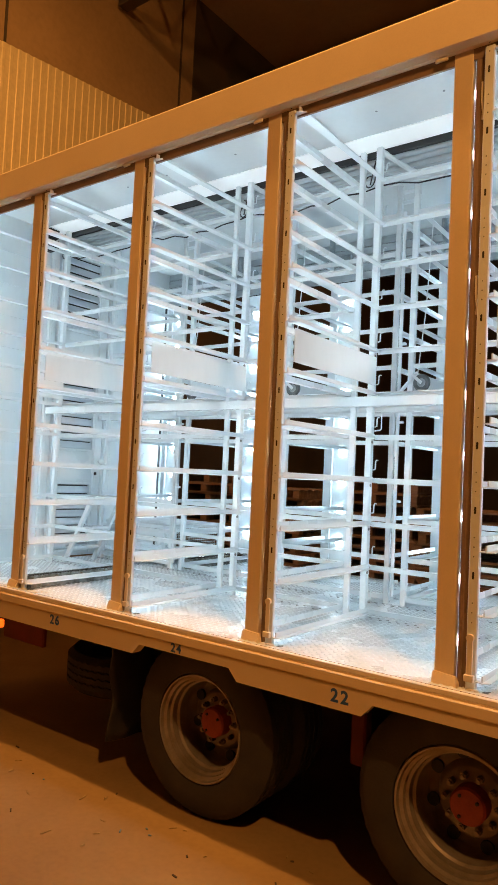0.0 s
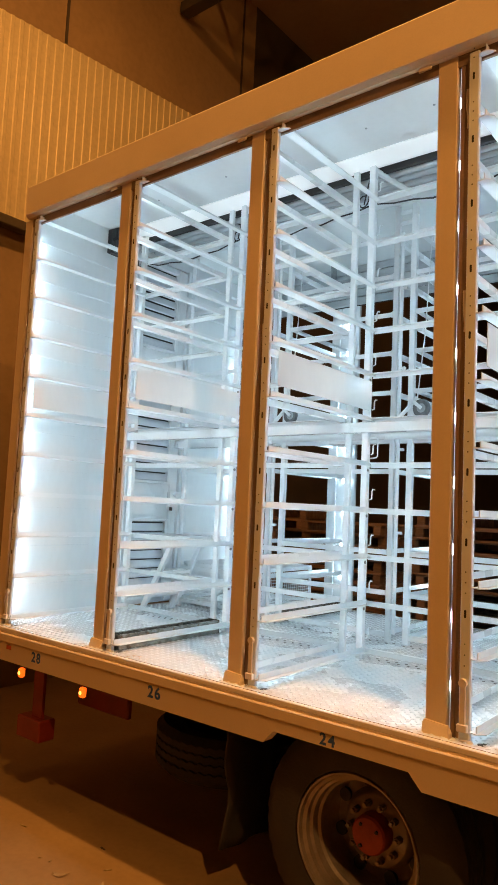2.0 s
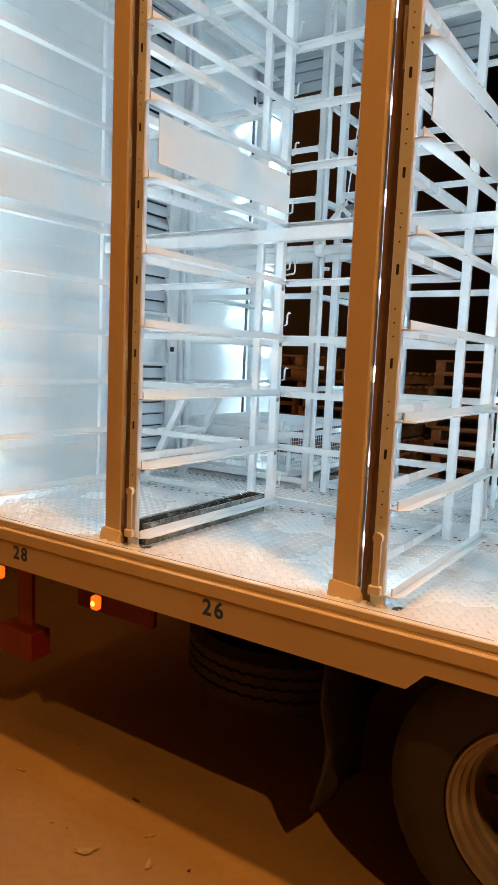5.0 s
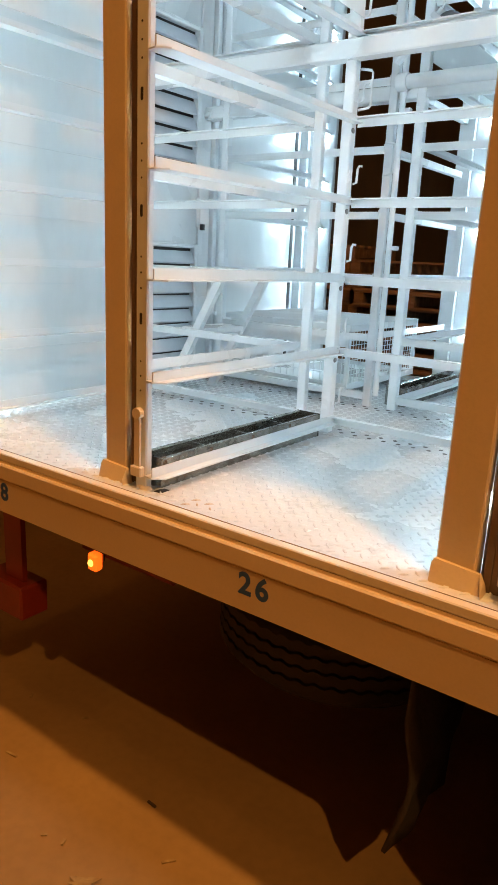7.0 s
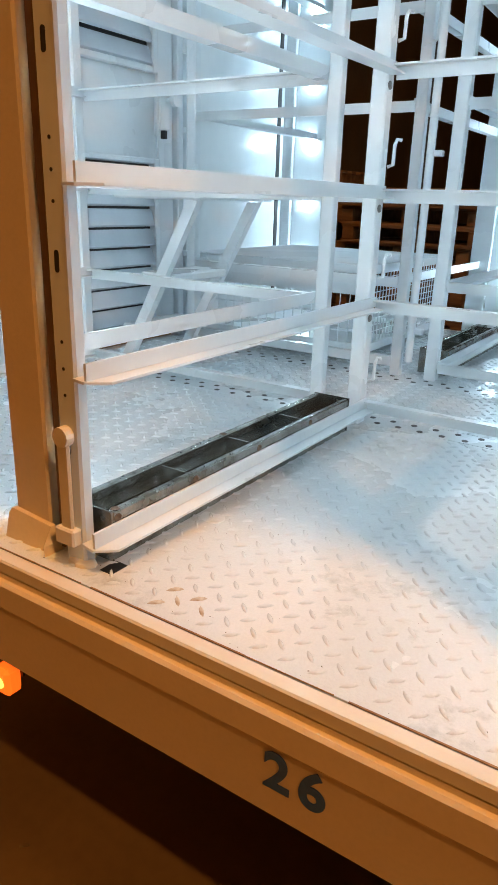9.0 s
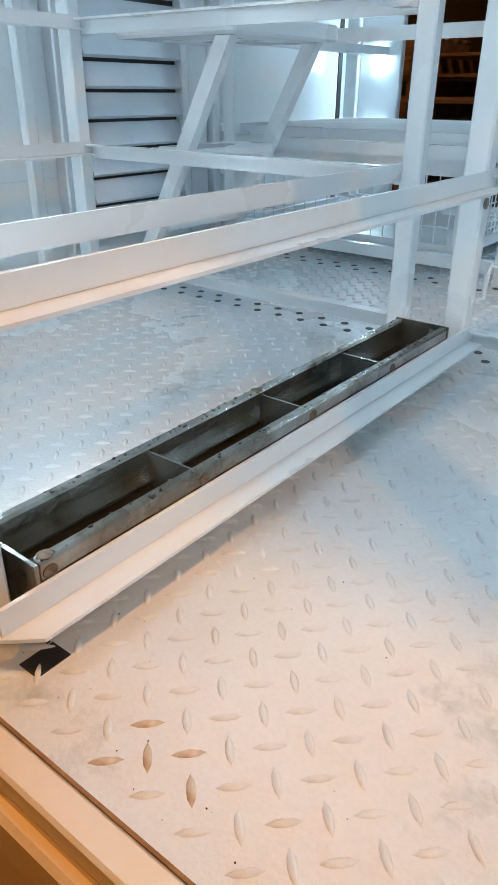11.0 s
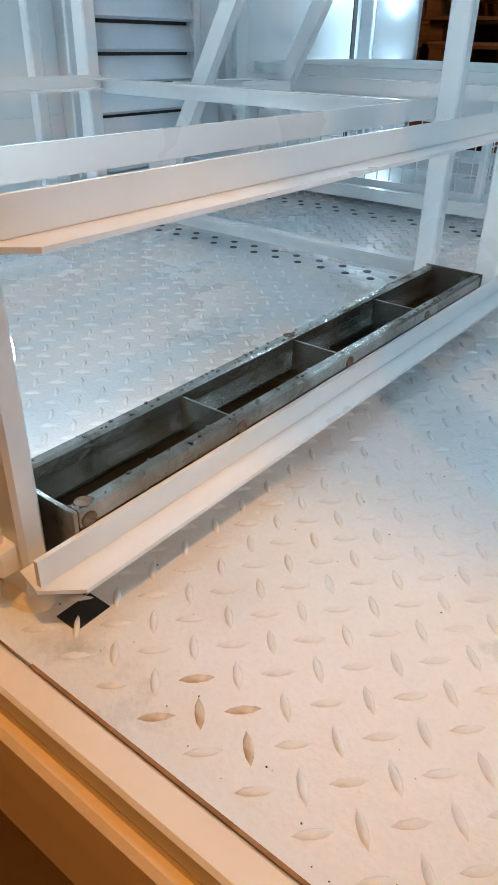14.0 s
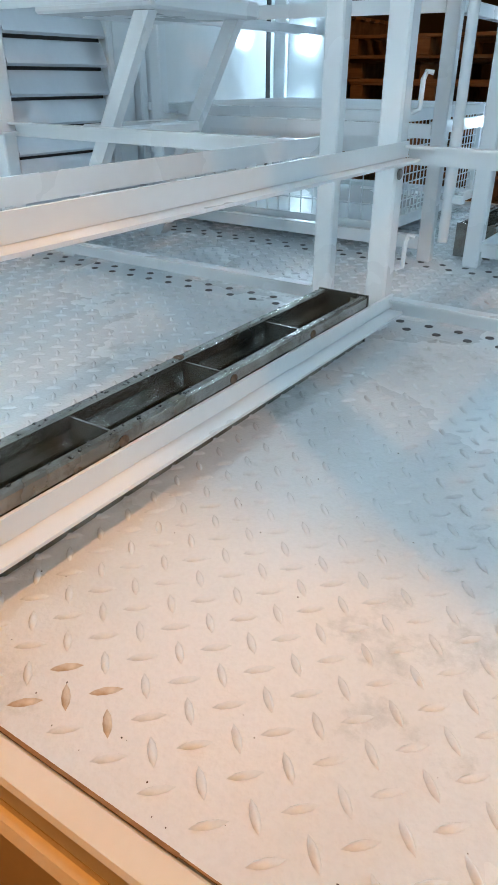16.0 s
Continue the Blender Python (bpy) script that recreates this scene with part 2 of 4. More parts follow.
# lower wall band behind the sheeting, upper lining and the ribbed sheet itself
setting("wall_west_lining", box(fresh(), WX - 0.4, WX - 0.15, -14, 7.8, 0, 9.4), HALL, "brown plain hall wall lining", "wall")
# Same lining, but near-black: the unlit far end is put into its colour
setting("wall_west_shaded", box(fresh(), WX - 0.4, WX - 0.14, 7.8, 22, 0, 9.4), BEAM_AND_SHADE, "far end of the hall wall, shade put into its colour", "wall")
bm = fresh()
y, prof = -6.0, []
while y < 7.6:
    prof += [(y, 0.0), (y + 0.05, 0.0), (y + 0.058, 0.010), (y + 0.092, 0.010), (y + 0.10, 0.0)]
    y += 0.105
lo, hi = [], []
for yy, d in prof:
    lo.append(bm.verts.new((WX + d, yy, 4.62)))
    hi.append(bm.verts.new((WX + d, yy, 6.70 + 0.09 * (yy - 4.4))))
for i in range(len(prof) - 1):
    bm.faces.new((lo[i], lo[i + 1], hi[i + 1], hi[i]))
sheet = setting("wall_west_sheet", bm, SHEET, "yellow ribbed metal sheet cladding on the hall wall", "wall")
sol = sheet.modifiers.new("thick", "SOLIDIFY")
sol.thickness = 0.012
bm = fresh()
for yy in (4.55, 7.5):
    box(bm, WX - 0.15, WX - 0.135, yy, yy + 0.03, 6.6, 9.3)
setting("trim", bm, BEAM_AND_SHADE, "dark vertical joint strips on the wall lining", "trim")
bm = fresh()
box(bm, WX - 0.1, WX + 0.03, -6, 7.7, 4.52, 4.62, 0.01)
setting("trim_sill", bm, BEAM_AND_SHADE, "dark flashing below the ribbed sheet", "trim")
# Near-black colour stands in for the unlit depth of the hall
setting("wall_north", box(fresh(), -12, 16, 20, 20.3, 0, 9.4), BEAM_AND_SHADE, "far wall of the hall, shade put into its colour", "wall")
# Two unseen walls added to enclose the hall, near-black to bounce little light
setting("wall_south", box(fresh(), -12, 16, -10.3, -10, 0, 9.4), BEAM_AND_SHADE, "unseen near-black wall added to close the hall", "wall")
setting("wall_east", box(fresh(), 12, 12.3, -10, 20, 0, 9.4), BEAM_AND_SHADE, "unseen near-black wall added to close the hall", "wall")
bm = fresh()
box(bm, -12, 16, -12, 22, 9.3, 9.5)
setting("ceiling", bm, HALL, "brown hall roof lining", "ceiling")
bm = fresh()
for k in range(4):
    yy = 6.2 + 3.4 * k
    box(bm, WX - 0.1, 12, yy, yy + 0.16, 8.2, 8.34)
    box(bm, WX - 0.1, 12, yy, yy + 0.16, 8.86, 9.0)
    for i in range(18):
        xx = WX + i * 1.05
        rod(bm, (xx, yy + 0.08, 8.27), (xx + 0.52, yy + 0.08, 8.93), 0.035, 6)
        rod(bm, (xx + 0.52, yy + 0.08, 8.93), (xx + 1.05, yy + 0.08, 8.27), 0.035, 6)
setting("roof_truss", bm, BEAM_AND_SHADE, "dark steel roof trusses", "truss")

# ---- the truck ----
truck = thing("livestock_truck", (-2.2, MID, 0), "cream livestock truck with white racks, standing on hall floor", "truck")
truck.location = (0, 0, 0)


def mirrored(y0, y1):
    return 2 * MID - y1, 2 * MID - y0


X0, X1 = -5.225, DIV[-1] + 0.16
# load bed: plates, lips and the outer side rail
for name, y0, y1 in (("tread_plate", 3.002, 4.030), ("perforated_strip", 4.032, 4.110), ("tread_plate", 4.112, 4.530), ("perforated_strip", 4.532, 4.608), ("tread_plate", 4.610, 5.647)):
    part(name, box(fresh(), X0 + 0.02, X1, y0, y1, 1.0, BED), PLATE, truck)
FACE = 2.992
for flip in (False, True):
    def yy(a, b):
        return mirrored(a, b) if flip else (a, b)
    part("bed_lip", box(fresh(), X0, X1, *yy(2.972, 3.000), 1.022, BED + 0.001, 0.003), LIP, truck, "cream painted bed edge with a rusty seam")
    bm = fresh()
    box(bm, X0, X1, *yy(2.9725, FACE + 0.06), 0.955, 1.0215)
    box(bm, X0, X1, *yy(2.960, FACE + 0.06), 0.962, 1.0135, 0.005)
    part("band_rail", bm, CREAM, truck, "cream band below the bed edge")
    bm = fresh()
    box(bm, X0, X1, *yy(FACE - 0.022, FACE + 0.05), 0.905, 0.9555)
    part("side_rail", bm, CREAM, truck)
    # skirts between the wheel cut-outs: lower edge with slanting ends
    for a, b in ((X0, -2.825), (-2.18, -1.37), (-0.70, X1)):
        bm = fresh()
        ya, yb = yy(FACE - 0.022, FACE + 0.045)
        fr = [(a, 0.905), (b, 0.905), (b - 0.055, 0.846), (a + (0.0 if a == X0 else 0.055), 0.846)]
        v0 = [bm.verts.new((x, ya, z)) for x, z in fr]
        v1 = [bm.verts.new((x, yb, z)) for x, z in fr]
        bm.faces.new(v0)
        bm.faces.new(v1[::-1])
        for i in range(4):
            bm.faces.new((v0[i], v0[(i + 1) % 4], v1[(i + 1) % 4], v1[i]))
        bmesh.ops.recalc_face_normals(bm, faces=bm.faces[:])
        part("skirt", bm, CREAM, truck)

# header beams, roof and end walls
for flip in (False, True):
    def yy(a, b):
        return mirrored(a, b) if flip else (a, b)
    bm = fresh()
    box(bm, X0 + 0.03, X1, *yy(3.018, 3.10), TOP + 0.03, 4.064, 0.022)
    part("header", bm, CREAM, truck)
    # Lip is a darker brown than the header above it
    part("header_lip", box(fresh(), X0, X1, *yy(3.064, 3.078), TOP - 0.022, TOP + 0.0295), BROWN_TONE, truck, "brown strip under the header")
    # Solid black strip stands in for the shade inside the shutter slot
    part("shutter_slot", box(fresh(), X0, X1, *yy(3.0785, 3.10), TOP - 0.002, TOP + 0.028), BLACK, truck)
part("roof", box(fresh(), X0 + 0.03, X1, 3.102, 2 * MID - 3.102, CEIL + 0.03, CEIL + 0.047, 0.005), CREAM, truck)
part("ceiling_panel", box(fresh(), X0, X1, 3.10, 3.858, CEIL, CEIL + 0.028), PANEL, truck)
part("ceiling_panel", box(fresh(), X0, X1, 4.60, 2 * MID - 3.10, CEIL, CEIL + 0.028), PANEL, truck)
part("ceiling_panel", box(fresh(), X0, X1, 3.860, 4.598, CEIL + 0.008, CEIL + 0.028), PANEL, truck)
part("end_wall", box(fresh(), X1, X1 + 0.05, 3.02, 2 * MID - 3.02, 0.9, 4.035), PANEL, truck)
part("end_wall_panel", box(fresh(), X0, X0 + 0.03, 3.10, 4.06, BED, CEIL - 0.001), PANEL, truck)
part("end_wall_panel", box(fresh(), X0, X0 + 0.03, 4.70, 2 * MID - 3.10, BED, CEIL - 0.001), PANEL, truck)
part("end_wall_panel", box(fresh(), X0, X0 + 0.03, 4.062, 4.698, 3.93, CEIL - 0.001), PANEL, truck)

# posts, front uprights, inner uprights
post = fresh()
box(post, -0.006, 0.080, 3.060, 3.100, 1.02, TOP + 0.03, 0.004)
# Channel pieces are brown in place of the shade beside the post
chan = fresh()
box(chan, 0.094, 0.112, 3.066, 3.100, 1.03, TOP + 0.02, 0.002)
back = fresh()
box(back, 0.0802, 0.1118, 3.1005, 3.104, 1.03, TOP + 0.02)
# Added strip that stops led light from leaking through the slit
close = fresh()
box(close, 0.1122, 0.1480, 3.0665, 3.070, 1.03, TOP + 0.02)
repeat("channel_light_stop", mesh_of("channel_light_stop", close, BROWN_TONE), [(x, 0, 0) for x in DIV], truck)
repeat("shutter_channel", mesh_of("shutter_channel", chan, BROWN_TONE), [(x, 0, 0) for x in DIV], truck)
repeat("channel_back", mesh_of("channel_back", back, BROWN_TONE), [(x, 0, 0) for x in DIV], truck)
flare = fresh()
flare_pts = [(-0.006, 1.003), (0.112, 1.003), (0.104, 1.062), (0.092, 1.086), (-0.006, 1.094), (-0.010, 1.084)]
va = [flare.verts.new((x, min(3.050, 3.022 + 0.028 * max(0.0, z - 1.072) / 0.014), z)) for x, z in flare_pts]
vb = [flare.verts.new((x, 3.0595, z)) for x, z in flare_pts]
flare.faces.new(va)
flare.faces.new(vb[::-1])
for i in range(6):
    flare.faces.new((va[i], va[(i + 1) % 6], vb[(i + 1) % 6], vb[i]))
bmesh.ops.recalc_face_normals(flare, faces=flare.faces[:])
post_me, flare_me = mesh_of("post", post, CREAM), mesh_of("post_foot", flare, CREAM)
repeat("post", post_me, [(x, 0, 0) for x in DIV], truck)
repeat("post_foot", flare_me, [(x, 0, 0) for x in DIV], truck)
tube = fresh()
box(tube, 0.136, 0.180, 3.042, 3.066, BED - 0.02, TOP + 0.01, 0.004)
repeat("front_upright", mesh_of("front_upright", tube, WHITE), [(x, 0, 0) for x in DIV], truck, "cream-white slotted front upright")
# Thin black pieces on the face paint the shade inside slots and bolt holes
slot = fresh()
prism(slot, [(0.156 + 0.0045 * math.cos(a), (0.011 if math.sin(a) > 0 else -0.011) + 0.0045 * math.sin(a)) for a in [2 * math.pi * k / 16 + 0.01 for k in range(16)]], 0, 0.001)
bmesh.ops.rotate(slot, verts=slot.verts[:], matrix=Matrix.Rotation(radians(90), 3, "X"))
bmesh.ops.translate(slot, verts=slot.verts[:], vec=(0, 3.0422, 0.011))
repeat("slot", mesh_of("slot", slot, BLACK), [(x, 0, 1.235 + 0.2725 * k) for x in DIV for k in range(10)], truck)
dot = rod(fresh(), (0.156, 3.0412, 0), (0.156, 3.0422, 0), 0.0028, 8)
repeat("bolt_hole", mesh_of("bolt_hole", dot, BLACK), [(x, 0, 1.235 + 0.2725 * k + d) for x in DIV for k in range(10) for d in (0.09, 0.13, 0.17)], truck)
collar = fresh()
bmesh.ops.create_uvsphere(collar, u_segments=12, v_segments=6, radius=0.026, matrix=Matrix.Translation((0.166, 3.048, BED)) @ Matrix.Diagonal((1.1, 0.7, 0.4, 1)))
repeat("weld_collar", mesh_of("weld_collar", collar, LIP, True), [(x, 0, 0) for x in DIV], truck, "lumpy painted weld at the foot of the upright")
# long flat closing bars that hang in the shutter channel
strap = wire(fresh(), [(0.128, 3.062, 2.63), (0.131, 3.060, 2.66), (0.124, 3.062, 2.72), (0.124, 3.062, 2.80)], 0.006, 6)
repeat("channel_latch", mesh_of("channel_latch", strap, LIP, True), [(x, 0, 0) for x in DIV], truck)
repeat("channel_latch", bpy.data.meshes["channel_latch"], [(x, 0, 0.86) for x in DIV], truck)
# latch bars at the feet of the front uprights
latch = fresh()
box(latch, 0.142, 0.168, 3.029, 3.036, 1.10, 1.265, 0.003)
rod(latch, (0.155, 3.026, 1.262), (0.155, 3.0415, 1.262), 0.016, 16)
clip = fresh()
box(clip, 0.134, 0.176, 3.022, 3.0415, 1.083, 1.112, 0.003)
repeat("latch_bar", mesh_of("latch_bar", latch, LIP), [(x, 0, 0) for x in DIV], truck)
repeat("latch_clip", mesh_of("latch_clip", clip, LIP), [(x, 0, 0) for x in DIV], truck)
# No opening here: a black sheet on the bed stands in for its shade
hatch = fresh()
box(hatch, 0.2065, 0.232, 3.046, 3.082, BED + 0.0005, BED + 0.0015)
repeat("foot_cutout", mesh_of("foot_cutout", hatch, BLACK), [(x, 0, 0) for x in DIV], truck, "black sheet for the shaded cut-out at the foot of the upright")

up_thick, up_thin, up_thick2, up_thin2 = fresh(), fresh(), fresh(), fresh()
box(up_thick, 0.165, 0.206, 4.002, 4.040, BED, CEIL - 0.006, 0.004)
box(up_thin, 0.043, 0.080, 4.018, 4.046, BED, CEIL - 0.006, 0.003)
box(up_thick2, 0.165, 0.206, 4.002, 4.040, BED, 4.005, 0.004)
box(up_thin2, 0.043, 0.080, 4.018, 4.046, BED, 4.005, 0.003)
FLIP = Matrix.Diagonal((1, -1, 1, 1))


def flipped(name, me, x, z=0.0):
    ob = new(name, me)
    ob.parent = truck
    ob.matrix_basis = Matrix.Translation((x, 2 * MID, z)) @ FLIP
    return ob


for nm, bm1, bm2 in (("upright", up_thick, up_thick2), ("thin_upright", up_thin, up_thin2)):
    m1, m2 = mesh_of(nm, bm1, WHITE), mesh_of(nm, bm2, WHITE)
    for x in DIV:
        if x == DIV[0] and nm == "thin_upright":
            continue
        repeat(nm, m1, [(x, 0, 0)], truck)
        flipped(nm, m2, x)
rung = box(fresh(), 0.0802, 0.1648, 4.012, 4.036, 0, 0.022, 0.003)
me = mesh_of("rung", rung, WHITE)
for x in DIV[1:]:
    for z in (3.945, 3.87):
        flipped("rung", me, x, z)

# angle rails that carry the crates, and bars along the aisle
rail_r, rail_l, bar = fresh(), fresh(), fresh()
box(rail_r, 0.2062, 0.2110, 3.034, 4.036, -0.0195, 0.006)
prism(rail_r, [(0.1805, 3.036), (0.2105, 3.030), (0.2395, 3.056), (0.2395, 4.020), (0.2065, 4.020)], -0.0240, -0.0200)
box(rail_l, 0.0380, 0.0425, 3.105, 4.045, -0.024, 0.006)
box(rail_l, 0.010, 0.0378, 3.125, 4.020, -0.024, -0.0200)
box(bar, 0.2115, BAY + 0.0425, 4.0362, 4.0405, -0.032, 0.0)
box(bar, 0.2115, BAY + 0.0425, 4.014, 4.036, -0.0045, 0.0)
me_r, me_l, me_b = mesh_of("rail", rail_r, WHITE), mesh_of("rail", rail_l, WHITE), mesh_of("aisle_bar", bar, WHITE)
for x in DIV:
    for z in LEVELS:
        for me, nm in ((me_r, "rail"), (me_l, "rail"), (me_b, "aisle_bar")):
            if (me is me_l and (x == DIV[0] or (x == DIV[1] and z == LEVELS[0]))) or (x == DIV[-1] and me is me_b):
                continue
            for m in (Matrix.Translation((x, 0, z)), Matrix.Translation((x, 2 * MID, z)) @ FLIP):
                ob = new(nm, me)
                ob.parent, ob.matrix_basis = truck, m

SMUT = surface("weld_smut", (0.16, 0.15, 0.14), (0.34, 0.33, 0.32), 0.7, 0, 60, 200, 0.3)
smudge = fresh()
bmesh.ops.create_uvsphere(smudge, u_segments=10, v_segments=6, radius=0.012, matrix=Matrix.Translation((0.2085, 4.012, -0.046)) @ Matrix.Diagonal((0.14, 1.1, 0.8, 1)))
repeat("weld_smudge", mesh_of("weld_smudge", smudge, SMUT), [(x, 0, z) for x in DIV[1:4] for z in LEVELS[1:7]], truck)

# divider plates at half height, box beams and round pipe
plate = fresh()
box(plate, 0.2112, 0.2142, 3.08, 4.02, 2.485, 2.662)
me = mesh_of("divider_plate", plate, PANEL)
for x in DIV:
    for m in (Matrix.Translation((x, 0, 0)), Matrix.Translation((x, 2 * MID, 0)) @ FLIP):
        ob = new("divider_plate", me)
        ob.parent, ob.matrix_basis = truck, m
for y0, y1 in ((3.975, 4.033), (2 * MID - 4.033, 2 * MID - 3.975)):
    part("box_beam", box(fresh(), X0 + 0.04, X1, y0, y1, 2.355, 2.415, 0.004), WHITE, truck)
bm = fresh()
rod(bm, (-4.06, 4.50, 2.395), (X1, 4.50, 2.395), 0.027, 20)
rod(bm, (-4.075, 4.50, 2.395), (-4.03, 4.50, 2.395), 0.034, 20)
part("winch_pipe", bm, WHITE, truck, "white round winch pipe", True)

# far posts with led columns
far_post = fresh()
box(far_post, 0.0, 0.085, 5.53, 5.605, 1.02, TOP + 0.02, 0.004)
repeat("far_post", mesh_of("far_post", far_post, WHITE), [(x, 0, 0) for x in DIV], truck)
col = fresh()
box(col, 0.0852, 0.265, 5.545, 5.575, BED, TOP + 0.01, 0.004)
repeat("lamp_column", mesh_of("lamp_column", col, PANEL), [(x, 0, 0) for x in DIV], truck, "white column panel carrying led spots")
led = fresh()
bmesh.ops.create_uvsphere(led, u_segments=14, v_segments=8, radius=0.029, matrix=Matrix.Diagonal((1, 0.36, 1, 1)))
led_me = mesh_of("led_spot", led, LED, True)
SPOTS = [z - 0.035 for z in LEVELS[1:]]
repeat("led_spot", led_me, [(x + 0.18, 5.536, z) for x in DIV for z in SPOTS], truck, "glowing cool white led spot")
repeat("led_spot", led_me, [(x + 0.05, 3.126, z - 0.12) for x in DIV for z in SPOTS], truck, "glowing cool white led spot")

# wheels
def tyre_profile(r, w):
    return [(0.29, 0.03), (0.30, 0.0), (0.36, -0.012), (0.43, -0.004), (r - 0.02, 0.02), (r, 0.04), (r, 0.075), (r - 0.012, 0.078), (r - 0.012, 0.086), (r, 0.089), (r, w / 2 - 0.006), (r - 0.012, w / 2 - 0.003), (r - 0.012, w / 2 + 0.003), (r, w / 2 + 0.006), (r, w - 0.089), (r - 0.012, w - 0.086), (r - 0.012, w - 0.078), (r, w - 0.075), (r, w - 0.04), (r - 0.02, w - 0.02), (0.43, w), (0.30, w - 0.02), (0.29, w - 0.03)]


def wheel(x, y):
    hub_z = 0.48
    w = new("wheel")
    w.parent, w.location = truck, (x, y, hub_z)
    for k, dy in enumerate((0.0, 0.31)):
        b = spin(fresh(), tyre_profile(0.482, 0.265), seg=160, tread=0.003)
        bmesh.ops.translate(b, verts=b.verts[:], vec=(0, dy, 0))
        part("tyre", b, RUBBER, w, "worn black truck tyre with dusty tread", True)
    b = spin(fresh(), [(0.296, 0.012), (0.289, 0.0), (0.281, 0.003), (0.276, 0.022), (0.262, 0.032), (0.259, 0.055), (0.246, 0.062), (0.243, 0.098), (0.232, 0.108), (0.229, 0.165), (0.236, 0.180), (0.234, 0.235), (0.222, 0.252), (0.175, 0.240), (0.156, 0.205), (0.144, 0.198), (0.02, 0.196), (0.0005, 0.196)], seg=64)
    part("rim", b, RIM, w, "dull cream steel rim", True)
    # Black discs give the shade inside the hand holes; the rim is not pierced
    hh = rod(fresh(), (0, 0.228, 0), (0, 0.2475, 0), 0.030, 18)
    repeat("hand_hole", mesh_of("hand_hole", hh, BLACK), [(0.203 * math.cos(k * 0.785 + 0.3), 0, 0.203 * math.sin(k * 0.785 + 0.3)) for k in range(8)], w)
    b = spin(fresh(), [(0.084, 0.197), (0.082, 0.130), (0.074, 0.120), (0.04, 0.116), (0.0005, 0.116)], seg=36)
    part("hub_cap", b, HUBRED, w, "red painted hub cap", True)
    nut = fresh()
    rod(nut, (0, 0.198, 0), (0, 0.162, 0), 0.016, 6)
    rod(nut, (0, 0.163, 0), (0, 0.146, 0), 0.010, 8)
    nut_me = mesh_of("wheel_nut", nut, RIM)
    repeat("wheel_nut", nut_me, [(0.117 * math.cos(k * 0.628), 0, 0.117 * math.sin(k * 0.628)) for k in range(10)], w)
    bolt = rod(fresh(), (0, 0.120, 0), (0, 0.110, 0), 0.008, 6)
    repeat("hub_bolt", mesh_of("hub_bolt", bolt, BLACK), [(0.055 * math.cos(a), 0, 0.055 * math.sin(a)) for a in (0.6, 2.2, 4.1)], w)
    return w


for x in (-2.49, -1.03):
    wheel(x, 3.12)
# far side pair, seen as dark tyres under the bed
for x in (-2.49, -1.03):
    b = spin(fresh(), tyre_profile(0.482, 0.30), seg=40)
    w = part("far_tyre", b, RUBBER, truck, "", True)
    w.location = (x, 5.2, 0.48)

# chassis, cross members, mud flaps, spare wheel
for y0 in (3.85, 4.70):
    part("chassis_beam", box(fresh(), X0 + 0.25, X1, y0, y0 + 0.09, 0.62, 0.88), CHASSIS, truck)
for x in (-4.7, -3.6, -3.1, -1.8, -0.4):
    part("cross_member", box(fresh(), x, x + 0.08, 3.05, 5.58, 0.89, 0.985), CHASSIS, truck)
part("underfloor", box(fresh(), X0 + 0.05, X1, 3.04, 5.6, 0.985, 0.999), CHASSIS, truck)
bm = fresh()
rows = []
for k in range(12):
    z = 0.86 - 0.06 * k
    bow = 0.05 * math.sin(math.pi * k / 11) + 0.02 * (k / 11) ** 2
    rows.append([bm.verts.new((-3.27 + bow + 0.012 * math.sin(q * 9 + k), 3.14 + 0.38 * q + 0.012 * math.sin(k * 1.3) * (1 - q), z - 0.02 * q * (k == 11))) for q in [i / 8 for i in range(9)]])
for a, b in zip(rows, rows[1:]):
    for i in range(8):
        bm.faces.new((a[i], a[i + 1], b[i + 1], b[i]))
flap = part("mud_flap", bm, RUBBER, truck, "dusty brown rubber mud flap", True)
sol = flap.modifiers.new("thick", "SOLIDIFY")
sol.thickness = 0.012
part("flap_bracket", box(fresh(), -3.30, -3.275, 3.16, 3.50, 0.80, 0.90), CHASSIS, truck)
part("red_bracket", box(fresh(), -1.80, -1.71, 3.60, 3.68, 0.34, 0.86, 0.01), RED, truck, "red painted chassis bracket")
b = spin(fresh(), tyre_profile(0.47, 0.26), seg=200, tread=0.004)
bmesh.ops.rotate(b, verts=b.verts[:], matrix=Matrix.Rotation(radians(90), 3, "X"))
w = part("spare_tyre", b, RUBBER, truck, "dusty spare tyre slung under the bed", True)
w.location = (-3.78, 3.86, 0.31)

# side marker lamps
def marker(x):
    a = part("marker_bracket", box(box(fresh(), x - 0.016, x + 0.016, FACE + 0.006, FACE + 0.010, 0.80, 0.875), x - 0.022, x + 0.022, FACE - 0.004, FACE + 0.0055, 0.845, 0.878, 0.003), BLACK, truck, "dark bracket of the marker lamp")
    body = part("marker_lens", box(fresh(), x - 0.02, x + 0.02, FACE - 0.03, FACE + 0.004, 0.775, 0.831, 0.008), AMBER, truck, "glowing amber marker lens")
    c = fresh()
    bmesh.ops.create_uvsphere(c, u_segments=10, v_segments=6, radius=0.011, matrix=Matrix.Translation((x, FACE - 0.028, 0.803)))
    part("marker_bulb", c, AMBERHOT, truck, "bright amber bulb", True)


def reflector(x):
    part("side_reflector", box(fresh(), x - 0.024, x + 0.024, FACE - 0.028, FACE - 0.0225, 0.922, 0.946, 0.002), REFLECT, truck, "small orange-red side reflector")


reflector(-4.905)
marker(-4.165)
marker(-4.765)
